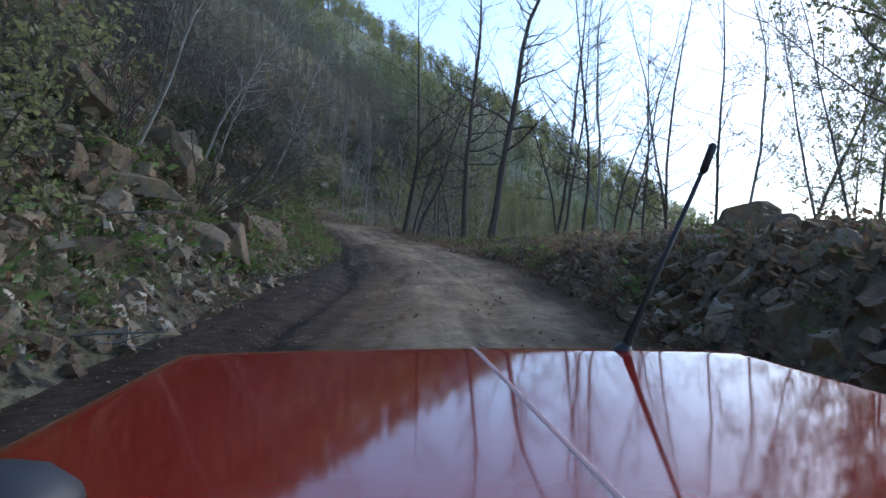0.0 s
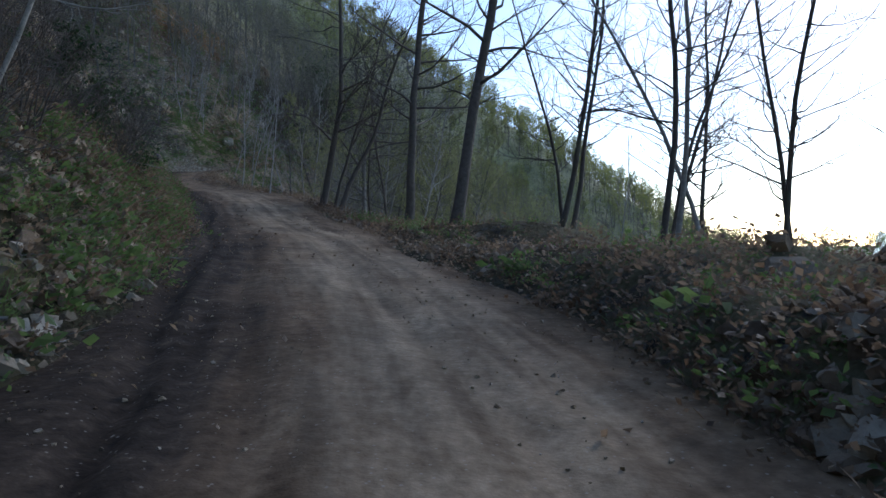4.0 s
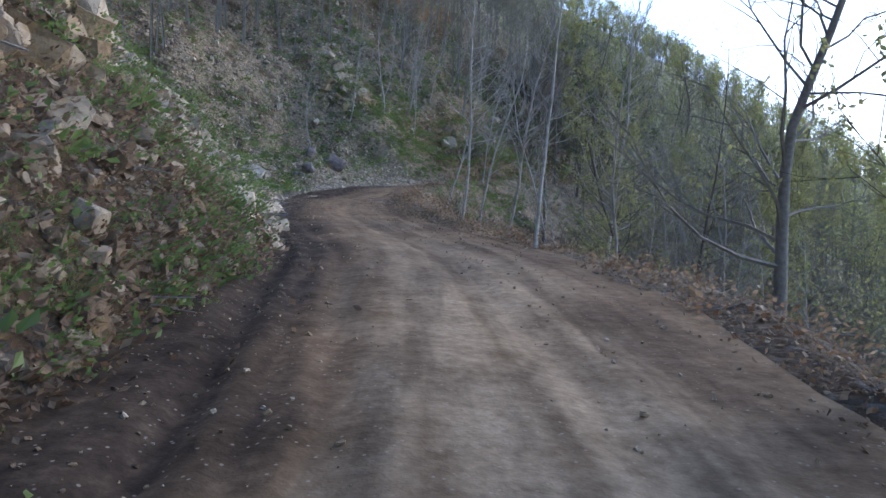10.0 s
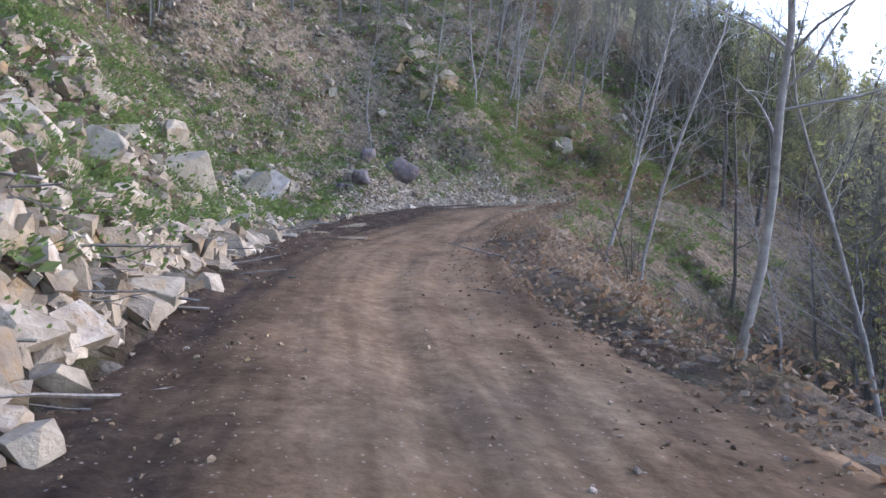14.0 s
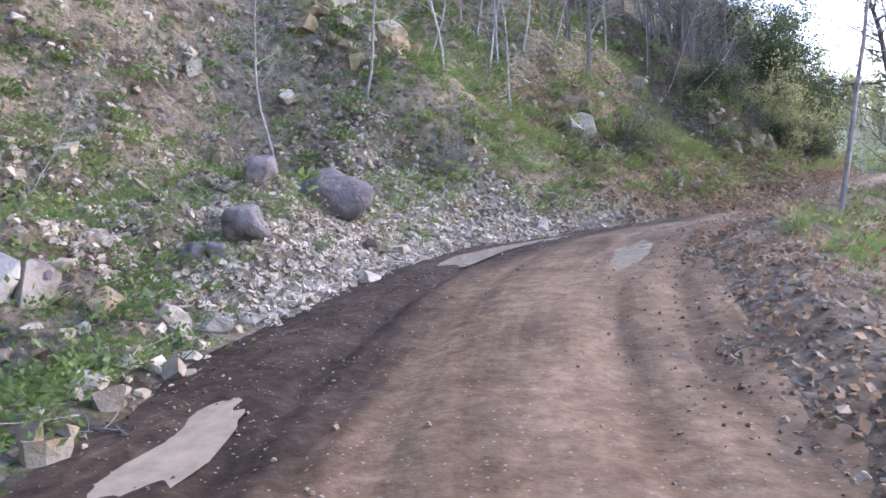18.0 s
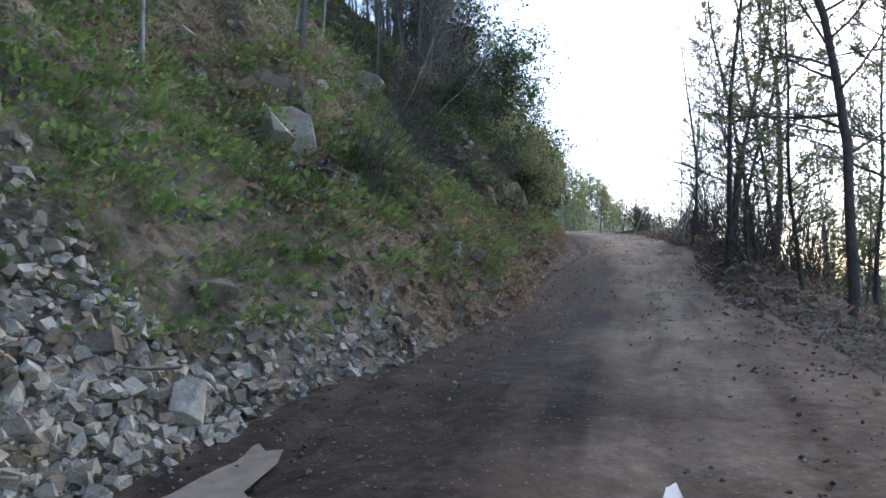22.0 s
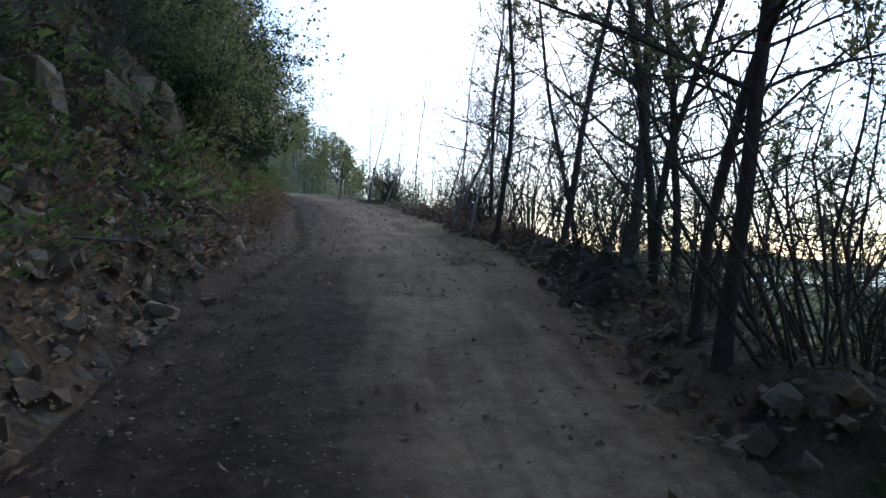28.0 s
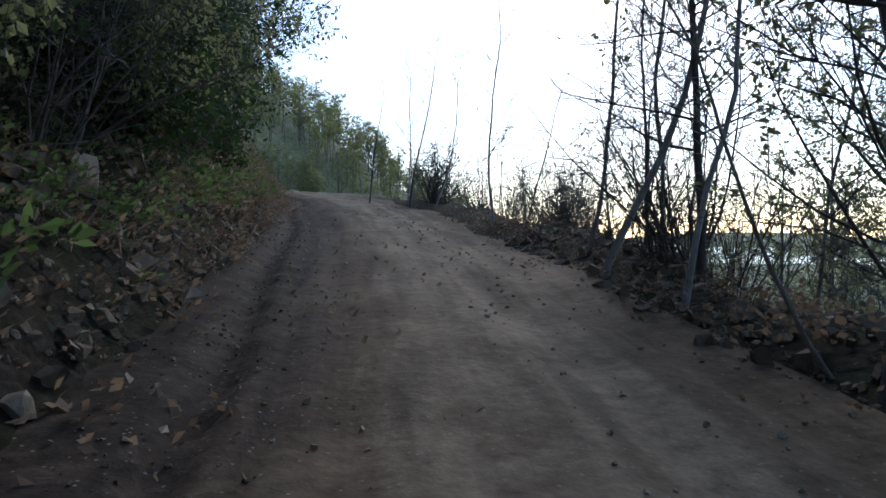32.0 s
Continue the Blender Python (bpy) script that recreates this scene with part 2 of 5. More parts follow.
    nt.links.new(maths(nt, "SUBTRACT", maths(nt, "SUBTRACT", 0.92, maths(nt, "MULTIPLY", damp, 0.02)), maths(nt, "MULTIPLY", gloss, 0.2)), b.inputs["Roughness"])
    b.inputs["Specular IOR Level"].default_value = 0.1
    bump(nt, b, maths(nt, "ADD", noise_tex(nt, p, 6.0, 4, 0.6), maths(nt, "MULTIPLY", maths(nt, "ADD", tracks, tyres), 0.6)), 0.35, 0.06)
    return m


def rock_material(name, tones):
    m, nt, b = nodes_of(name, 0.88)
    b.inputs["Specular IOR Level"].default_value = 0.25
    p = nt.nodes.new("ShaderNodeTexCoord").outputs["Object"]
    info = nt.nodes.new("ShaderNodeObjectInfo").outputs["Random"]
    isl = nt.nodes.new("ShaderNodeNewGeometry").outputs["Random Per Island"]
    r = maths(nt, "FRACT", maths(nt, "ADD", info, isl))
    base = ramp(nt, r, [(i / (len(tones) - 1), c) for i, c in enumerate(tones)])
    g = where(nt)
    mott = ramp(nt, noise_tex(nt, g, 4.5, 4, 0.6), [(0.3, (0.6, 0.57, 0.54)), (0.55, (1, 1, 1)), (0.75, (1.2, 1.15, 1.05))])
    col = mix(nt, 1.0, base, mott, "MULTIPLY")
    rust = ramp(nt, noise_tex(nt, g, 2.3, 5, 0.6), [(0.58, (0, 0, 0)), (0.68, (0.7, 0.7, 0.7))])
    col = mix(nt, rust, col, (0.28, 0.18, 0.08))
    nt.links.new(col, b.inputs["Base Color"])
    bump(nt, b, maths(nt, "ADD", noise_tex(nt, g, 24.0, 6, 0.7), maths(nt, "MULTIPLY", noise_tex(nt, g, 5.0, 5, 0.65), 2.5)), 0.5, 0.06)
    return m


def bark_material(name, dark, light):
    m, nt, b = nodes_of(name, 0.92)
    p = where(nt)
    info = nt.nodes.new("ShaderNodeObjectInfo").outputs["Random"]
    col = ramp(nt, noise_tex(nt, p, 9.0, 7, 0.75), [(0.3, dark), (0.7, light)])
    col = mix(nt, maths(nt, "MULTIPLY", info, 0.5), col, dark)
    moss = ramp(nt, noise_tex(nt, p, 2.5, 4), [(0.55, (0, 0, 0)), (0.7, (0.6, 0.6, 0.6))])
    col = mix(nt, moss, col, (0.09, 0.10, 0.06))
    nt.links.new(col, b.inputs["Base Color"])
    bump(nt, b, noise_tex(nt, p, 30.0, 6, 0.7), 0.7, 0.02)
    return m


def leaf_material(name, tones):
    m, nt, b = nodes_of(name, 0.6)
    isl = nt.nodes.new("ShaderNodeNewGeometry").outputs["Random Per Island"]
    col = ramp(nt, isl, [(i / (len(tones) - 1), c) for i, c in enumerate(tones)])
    col = mix(nt, 0.5, col, ramp(nt, noise_tex(nt, where(nt), 0.5, 3), [(0.35, tones[0]), (0.65, tones[-1])]))
    nt.links.new(col, b.inputs["Base Color"])
    t = nt.nodes.new("ShaderNodeBsdfTranslucent")
    nt.links.new(col, t.inputs[0])
    s = nt.nodes.new("ShaderNodeMixShader")
    s.inputs[0].default_value = 0.55
    nt.links.new(b.outputs[0], s.inputs[1])
    nt.links.new(t.outputs[0], s.inputs[2])
    nt.links.new(s.outputs[0], nt.nodes["Material Output"].inputs[0])
    return m


def plain(name, col, rough, metal=0.0, coat=0.0, vary=0.15):
    m, nt, b = nodes_of(name, rough, metal)
    v = ramp(nt, noise_tex(nt, where(nt), 6.0, 5), [(0.3, tuple(c * (1 - vary) for c in col)), (0.7, tuple(min(1, c * (1 + vary)) for c in col))])
    nt.links.new(v, b.inputs["Base Color"])
    b.inputs["Coat Weight"].default_value = coat
    return m


SOIL, MUD = ground_material(), road_material()
ROCK_BROWN = rock_material("rock_brown_grey", [(0.105, 0.074, 0.048), (0.165, 0.12, 0.08), (0.22, 0.168, 0.115), (0.31, 0.25, 0.18)])
ROCK_PALE = rock_material("rock_pale", [(0.175, 0.14, 0.10), (0.26, 0.217, 0.157), (0.345, 0.295, 0.22), (0.45, 0.40, 0.32)])
BARK_DARK = bark_material("bark_dark", (0.05, 0.042, 0.036), (0.15, 0.128, 0.108))
BARK_PALE = bark_material("bark_pale", (0.17, 0.16, 0.145), (0.46, 0.44, 0.40))
BARK_GREY = bark_material("bark_grey", (0.10, 0.09, 0.08), (0.30, 0.28, 0.25))
LEAF_NEW = leaf_material("young_leaves", [(0.13, 0.145, 0.06), (0.20, 0.215, 0.085), (0.31, 0.315, 0.15)])
LEAF_HAZE = leaf_material("budding_twigs", [(0.13, 0.135, 0.08), (0.19, 0.195, 0.115), (0.28, 0.275, 0.17)])
ROCK_CREAM = rock_material("rock_cream", [(0.22, 0.195, 0.155), (0.31, 0.275, 0.21), (0.39, 0.345, 0.26), (0.38, 0.35, 0.31)])
ROCK_PLUM = rock_material("rock_purple_grey", [(0.105, 0.092, 0.095), (0.14, 0.122, 0.122), (0.165, 0.147, 0.144)])
CLOD = rock_material("mud_clods", [(0.07, 0.047, 0.03), (0.11, 0.077, 0.05), (0.17, 0.125, 0.085)])
EARTH_CLOD = rock_material("dry_earth_clods", [(0.16, 0.11, 0.068), (0.235, 0.168, 0.105), (0.31, 0.235, 0.155), (0.40, 0.325, 0.235)])
ROCK_TAN = rock_material("rock_tan", [(0.20, 0.145, 0.085), (0.28, 0.21, 0.13), (0.34, 0.27, 0.18), (0.36, 0.31, 0.25)])
LEAF_FAR = leaf_material("far_leaves", [(0.15, 0.17, 0.055), (0.24, 0.26, 0.085), (0.36, 0.37, 0.14)])
LEAF_GREEN = leaf_material("dark_leaves", [(0.015, 0.035, 0.012), (0.035, 0.07, 0.02), (0.06, 0.10, 0.03)])
HERB = leaf_material("herb_leaves", [(0.06, 0.105, 0.028), (0.11, 0.175, 0.045), (0.19, 0.26, 0.09)])
LITTER = leaf_material("dead_leaves", [(0.06, 0.035, 0.02), (0.16, 0.095, 0.05), (0.33, 0.25, 0.17)])
WATER = plain("muddy_water", (0.25, 0.205, 0.15), 0.22, vary=0.2)
RED = plain("red_paint", (0.20, 0.009, 0.006), 0.06, vary=0.06)
CREASE_SHINE = plain("worn_crease_shine", (0.50, 0.27, 0.25), 0.4)
BLACK = plain("black_rubber", (0.012, 0.012, 0.013), 0.55)
STEEL = plain("dark_steel", (0.18, 0.18, 0.19), 0.35, 1.0)

# ---- the lie of the land ----
ROAD = [(8.0, -52.0, -4.6), (4.2, -28.0, -2.9), (3.0, -20.5, -2.25), (2.2, -15.5, -1.78), (1.5, -11.7, -1.40), (1.04, -8.5, -0.95), (0.55, -4.6, -0.45), (0.0, 0.0, 0.0), (-1.05, 6.1, 0.62),
        (-3.0, 13.0, 1.38), (-4.98, 18.5, 1.96), (-6.93, 23.4, 2.62), (-8.67, 27.85, 3.30), (-10.4, 31.7, 3.84), (-12.2, 34.4, 4.22), (-15.87, 40.0, 5.12),
        (-17.7, 44.43, 5.72), (-19.05, 48.76, 6.30), (-19.55, 52.75, 7.0), (-19.5, 56.3, 7.55), (-18.65, 58.91, 7.82), (-17.57, 61.45, 8.05),
        (-15.48, 66.3, 8.39), (-13.72, 71.0, 8.91), (-11.68, 75.55, 9.59), (-10.2, 79.8, 10.05), (-7.6, 88.0, 10.9), (-4.0, 103.0, 12.3), (-4.0, 118.0, 13.6), (-12.0, 136.0, 15.2), (-28.0, 160.0, 17.0)]


def spline(points, step=0.25):
    p = np.array(points, float)
    p = np.vstack([2 * p[0] - p[1], p, 2 * p[-1] - p[-2]])
    out = []
    for a, b, c, d in zip(p, p[1:], p[2:], p[3:]):
        n = max(2, int(np.linalg.norm(c - b) / step))
        u = np.arange(n)[:, None] / n
        out.append(0.5 * (2 * b + (c - a) * u + (2 * a - 5 * b + 4 * c - d) * u**2 + (3 * b - a - 3 * c + d) * u**3))
    return np.vstack(out)


LINE = spline(ROAD)
STEP = np.r_[0, np.cumsum(np.linalg.norm(np.diff(LINE[:, :2], axis=0), axis=1))]
STEP -= STEP[np.argmin(np.linalg.norm(LINE[:, :2] - np.array((1.5, -11.7)), axis=1))]
TANG = np.gradient(LINE[:, :2], axis=0)
TANG /= np.linalg.norm(TANG, axis=1)[:, None]


def nearest(xy):
    """Way along the road, way to its right, and the road's height, for places in the plan."""
    xy = np.atleast_2d(np.asarray(xy, float))
    S, D, Z = np.empty(len(xy)), np.empty(len(xy)), np.empty(len(xy))
    for i in range(0, len(xy), 4000):
        q = xy[i:i + 4000]
        d2 = ((q[:, None, :] - LINE[None, :, :2]) ** 2).sum(-1)
        k = d2.argmin(1)
        off = q - LINE[k, :2]
        along = (off * TANG[k]).sum(1)
        side = TANG[k, 1] * off[:, 0] - TANG[k, 0] * off[:, 1]
        S[i:i + 4000] = STEP[k] + np.clip(along, -0.3, 0.3)
        D[i:i + 4000] = np.where(side < 0, -1, 1) * np.sqrt(d2[np.arange(len(q)), k])
        Z[i:i + 4000] = LINE[k, 2]
    return S, D, Z


def at(s, d):
    """The plan's place at s along the road and d to its right."""
    k = np.searchsorted(STEP, s).clip(1, len(STEP) - 1)
    f = (s - STEP[k - 1]) / (STEP[k] - STEP[k - 1])
    base = LINE[k - 1] * (1 - f) + LINE[k] * f
    t = TANG[k]
    return base[0] + t[1] * d, base[1] - t[0] * d, base[2]


def plan(s, d):
    """As at(), for many places."""
    tx, ty = np.interp(s, STEP, TANG[:, 0]), np.interp(s, STEP, TANG[:, 1])
    return np.interp(s, STEP, LINE[:, 0]) + ty * d, np.interp(s, STEP, LINE[:, 1]) - tx * d


def keyed(*pairs):
    xs, ys = zip(*pairs)
    return lambda s: np.interp(s, xs, ys)


LEFT_FOOT = keyed((-30, 2.6), (0, 2.7), (14, 2.5), (20, 2.3), (35, 2.1), (42, 2.05), (48, 1.75), (52, 1.5), (56, 1.6), (59, 1.9), (62, 2.5), (66, 2.6), (70, 2.4), (75, 2.2), (79, 1.9), (83, 1.6), (90, 1.9), (95, 2.0), (130, 2.2))
LEFT_SLOPE = keyed((-30, 0.9), (0, 0.95), (12, 1.0), (22, 1.05), (35, 1.15), (44, 1.1), (52, 0.9), (58, 0.7), (62, 0.44), (67, 0.24), (70, 0.27), (72, 0.5), (74, 0.85), (78, 1.1), (84, 1.2), (92, 1.35), (130, 1.25))
LEFT_UPPER = keyed((-30, 0.8), (0, 0.8), (40, 1.0), (55, 1.15), (75, 1.1), (90, 1.1), (130, 0.9))
RIGHT_EDGE = keyed((-30, 2.4), (0, 2.3), (12, 2.3), (17, 2.4), (22, 2.0), (28, 2.3), (35, 2.4), (39, 2.4), (42, 2.8), (46, 2.7), (51, 2.6), (55, 2.0), (60, 1.9), (66, 1.8), (70, 1.9), (74, 2.3), (84, 2.0), (93, 2.2), (130, 2.2))
BERM = keyed((-30, 0.7), (0, 0.9), (12, 0.85), (18, 0.4), (24, 0.12), (32, 0.06), (38, 0.05), (50, 0.1), (54, 0.26), (66, 0.28), (70, 0.2), (73, 0.1), (76, 0.06), (82, 0.14), (86, 0.36), (93, 0.3), (100, 0.2), (130, 0.2))
SHELF = keyed((-30, 9.0), (0, 9.0), (12, 7.5), (20, 5.5), (28, 3.6), (34, 1.3), (40, 0.8), (50, 0.9), (55, 1.4), (66, 1.5), (70, 1.4), (74, 1.3), (80, 1.6), (86, 1.6), (93, 1.8), (130, 1.0))
DROP = keyed((-30, 0.5), (18, 0.55), (35, 0.7), (60, 0.8), (80, 0.8), (130, 0.75))


def smooth(a, b, x):
    u = np.clip((x - a) / (b - a), 0, 1)
    return u * u * (3 - 2 * u)


def lumps(x, y):
    """Uneven relief, in metres, from a few crossing waves of many lengths."""
    z = np.zeros_like(x)
    for k, (w, a) in enumerate(((9.0, 0.5), (4.3, 0.28), (2.1, 0.15), (1.1, 0.09), (0.63, 0.06))):
        for j in range(3):
            c, s_ = math.cos(k * 1.7 + j * 2.1), math.sin(k * 1.7 + j * 2.1)
            z += a * 0.6 * np.sin((x * c + y * s_) * 6.283 / w + 1.3 * np.sin((y * c - x * s_) * 6.283 / (w * 1.7) + j + k))
    return z


def height(x, y):
    """The bare land's height."""
    x, y = np.asarray(x, float), np.asarray(y, float)
    s, d, z = nearest(np.stack([x.ravel(), y.ravel()], 1))
    s, d, z = s.reshape(x.shape), d.reshape(x.shape), z.reshape(x.shape)
    rough = lumps(x, y)
    foot, edge = LEFT_FOOT(s), RIGHT_EDGE(s)
    u = np.maximum(-d - foot, 0)
    lower = LEFT_SLOPE(s)
    bank = np.minimum(u, 5.0) * lower + np.maximum(u - 5.0, 0) * LEFT_UPPER(s)
    bank = 75 * np.tanh(bank / 75)
    v = np.maximum(d - edge, 0)
    shelf, berm = SHELF(s), BERM(s)
    lip = berm * smooth(0, 1.0, v) * (1 - 0.55 * smooth(shelf * 0.5, shelf, v))
    fall = np.maximum(v - shelf, 0) * DROP(s)
    fall = 32 * np.tanh(fall / 32)
    h = z + bank + lip - fall + rough * (0.9 * smooth(0, 2.5, u) + 0.3 * smooth(0, 2.0, v) + 0.9 * smooth(15, 60, u + v))
    h = h - 0.2 * smooth(0.0, 0.5, np.minimum(d + foot, edge - d))
    far = -45 + (np.clip(64 - 0.66 * x, -5, 150) + 45) * smooth(150, 265, y)
    h = np.maximum(h, far)
    r = np.hypot(x, y)
    hills = -28 + 50 * smooth(500, 1600, r) * (0.6 + 0.4 * np.sin(np.arctan2(y, x) * 9 + 1)) 
    h = np.where((d > 60) & (r > 300), np.maximum(h, hills), h)
    return h


def mesh_object(name, verts, faces, material, parent=None, smooth_faces=False, uv=None):
    me = bpy.data.meshes.new(name)
    me.from_pydata(verts, [], faces)
    me.materials.append(material)
    if smooth_faces:
        me.polygons.foreach_set("use_smooth", [True] * len(me.polygons))
    if uv is not None:
        layer = me.uv_layers.new(name="UVMap")
        idx = np.empty(len(me.loops), int)
        me.loops.foreach_get("vertex_index", idx)
        layer.data.foreach_set("uv", np.asarray(uv, float)[idx].ravel())
    me.update()
    ob = new(name, me)
    if parent:
        ob.parent = parent
    return ob


def grid_faces(nr, nc):
    k = np.arange(nr * nc).reshape(nr, nc)
    return np.stack([k[:-1, :-1], k[:-1, 1:], k[1:, 1:], k[1:, :-1]], -1).reshape(-1, 4).tolist()


def spaced(lo, a, b, hi, step, grow=1.13):
    mid = list(np.arange(a, b + step, step))
    left, right, w = [], [], step
    while a - (left[-1] if left else 0) > -1e9 and (left[-1] if left else a) > lo:
        w *= grow
        left.append((left[-1] if left else a) - w)
    w = step
    while (right[-1] if right else mid[-1]) < hi:
        w *= grow
        right.append((right[-1] if right else mid[-1]) + w)
    return np.array(left[::-1] + mid + right)


gx, gy = spaced(-1500, -34, 14, 1900, 0.27), spaced(-1200, -14, 104, 2200, 0.27)
GX, GY = np.meshgrid(gx, gy)
GZ = height(GX, GY)


def lie(x, y):
    """The ground mesh's own height at places in the plan."""
    i, j = np.searchsorted(gx, x).clip(1, len(gx) - 1), np.searchsorted(gy, y).clip(1, len(gy) - 1)
    u, v = (x - gx[i - 1]) / (gx[i] - gx[i - 1]), (y - gy[j - 1]) / (gy[j] - gy[j - 1])
    return (GZ[j - 1, i - 1] * (1 - u) + GZ[j - 1, i] * u) * (1 - v) + (GZ[j, i - 1] * (1 - u) + GZ[j, i] * u) * v


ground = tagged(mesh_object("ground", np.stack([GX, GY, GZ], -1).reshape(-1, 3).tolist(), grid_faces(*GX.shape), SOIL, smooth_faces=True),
                "steep wooded hillside of brown soil, dead leaves and moss, with bank shade and valley haze painted in", "ground", kind="structure")

# the road's own strip, with wheel ruts and a muddy ditch along the bank
rs = np.arange(-24, 150, 0.14)
rd = np.linspace(-1, 1, 41)
rv, ruv = [], []
rng = np.random.default_rng(5)
for s in rs:
    L, R = float(LEFT_FOOT(s)), float(RIGHT_EDGE(s))
    for q in rd:
        d = q * (L + 0.25) if q < 0 else q * (R + 0.35)
        rv.append(at(s, d))
        ruv.append((s, d))
rv, ruv = np.array(rv), np.array(ruv)
dd, ss = ruv[:, 1], ruv[:, 0]
wob = 0.25 * np.sin(ss * 0.21) + 0.12 * np.sin(ss * 0.53 + 1)
rut = sum(a * np.exp(-((dd - c - wob) / w) ** 2) for c, w, a in ((-0.75, 0.22, 0.06), (0.85, 0.22, 0.05), (-1.55, 0.15, 0.11), (-1.15, 0.12, 0.06), (1.5, 0.18, 0.03)))
rel = lumps(rv[:, 0] * 0.9, rv[:, 1] * 0.9) * 0.045 + 0.012 * np.sin(ss * 9 + dd * 3) * np.exp(-((dd + 1.35) / 0.5) ** 2)
rv[:, 2] += 0.02 - rut + rel + 0.03 * np.exp(-((dd + 1.9 + wob) / 0.2) ** 2)
# hollows that hold water: along the road, off its middle, length, width
PUDDLES = [(72.7, -1.7, 4.2, 1.0), (73.4, 0.72, 2.4, 0.3), (70.4, 1.1, 2.6, 0.36), (64.3, -1.9, 1.9, 0.5), (61.8, -2.1, 0.7, 0.6), (61.0, -0.9, 0.5, 0.5), (57.8, 1.2, 0.6, 0.5)]
for s, d, a, b in PUDDLES:
    q = ((ss - s) / a * 2) ** 2 + ((dd - d + 0.12 * np.sin(ss * 3.1)) / b * 2) ** 2
    rv[:, 2] += rut * np.exp(-q * 0.35) * 0.9 - 0.075 * np.exp(-q)
endl = np.isclose(np.abs(np.tile(rd, len(rs))), 1)
rv[endl, 2] -= 0.14
road = tagged(mesh_object("road", rv.tolist(), grid_faces(len(rs), len(rd)), MUD, smooth_faces=True, uv=ruv),
              "unpaved mountain road of tan mud with wheel ruts", "road", kind="structure")

def road_z(s, d):
    """The road strip's own height."""
    q = np.where(d < 0, d / (LEFT_FOOT(s) + 0.25), d / (RIGHT_EDGE(s) + 0.35)).clip(-0.97, 0.97)
    i, j = ((s - rs[0]) / 0.14).clip(0, len(rs) - 1.01), (q + 1) * 20
    g, i0, j0 = rv[:, 2].reshape(len(rs), len(rd)), i.astype(int), j.astype(int)
    u, v = i - i0, j - j0
    return (g[i0, j0] * (1 - u) + g[i0 + 1, j0] * u) * (1 - v) + (g[i0, j0 + 1] * (1 - u) + g[i0 + 1, j0 + 1] * u) * v


# ---- helpers for things ----
def ground_z(x, y):
    return float(lie(np.array([x]), np.array([y]))[0])


def tube(V, F, pts, radii, n):
    """Adds a tapered tube along pts to the vertex and face lists."""
    pts = np.asarray(pts, float)
    base = len(V)
    prev = None
    for i, (p, r) in enumerate(zip(pts, radii)):
        t = pts[min(i + 1, len(pts) - 1)] - pts[max(i - 1, 0)]
        t /= np.linalg.norm(t) + 1e-9
        a = np.cross(t, (0.31, 0.94, 0.12)) if prev is None else prev - t * (prev @ t)
        a /= np.linalg.norm(a) + 1e-9
        prev = a
        b = np.cross(t, a)
        for k in range(n):
            w = 6.28318 * k / n
            V.append(tuple(p + r * (a * math.cos(w) + b * math.sin(w))))
    for i in range(len(pts) - 1):
        for k in range(n):
            q = base + i * n
            F.append((q + k, q + (k + 1) % n, q + n + (k + 1) % n, q + n + k))
    F.append(tuple(base + (len(pts) - 1) * n + k for k in range(n)))


def leaf(V, F, p, d, size, rng):
    """Adds one pointed leaf, folded along its rib."""
    d = np.asarray(d, float) + rng.normal(0, 0.5, 3)
    d /= np.linalg.norm(d) + 1e-9
    w = np.cross(d, rng.normal(0, 1, 3))
    w /= np.linalg.norm(w) + 1e-9
    n = np.cross(d, w)
    k = len(V)
    V += [tuple(p), tuple(p + d * size * 0.5 + w * size * 0.28 + n * size * 0.06), tuple(p + d * size), tuple(p + d * size * 0.5 - w * size * 0.28 + n * size * 0.06)]
    F += [(k, k + 1, k + 2), (k, k + 2, k + 3)]


def wander(rng, start, direction, length, n, bend, lift):
    pts, p, d = [np.array(start, float)], np.array(start, float), np.array(direction, float)
    for _ in range(n):
        d = d + rng.normal(0, bend, 3) + np.array((0, 0, lift))
        d /= np.linalg.norm(d)
        p = p + d * length / n
        pts.append(p.copy())
    return pts


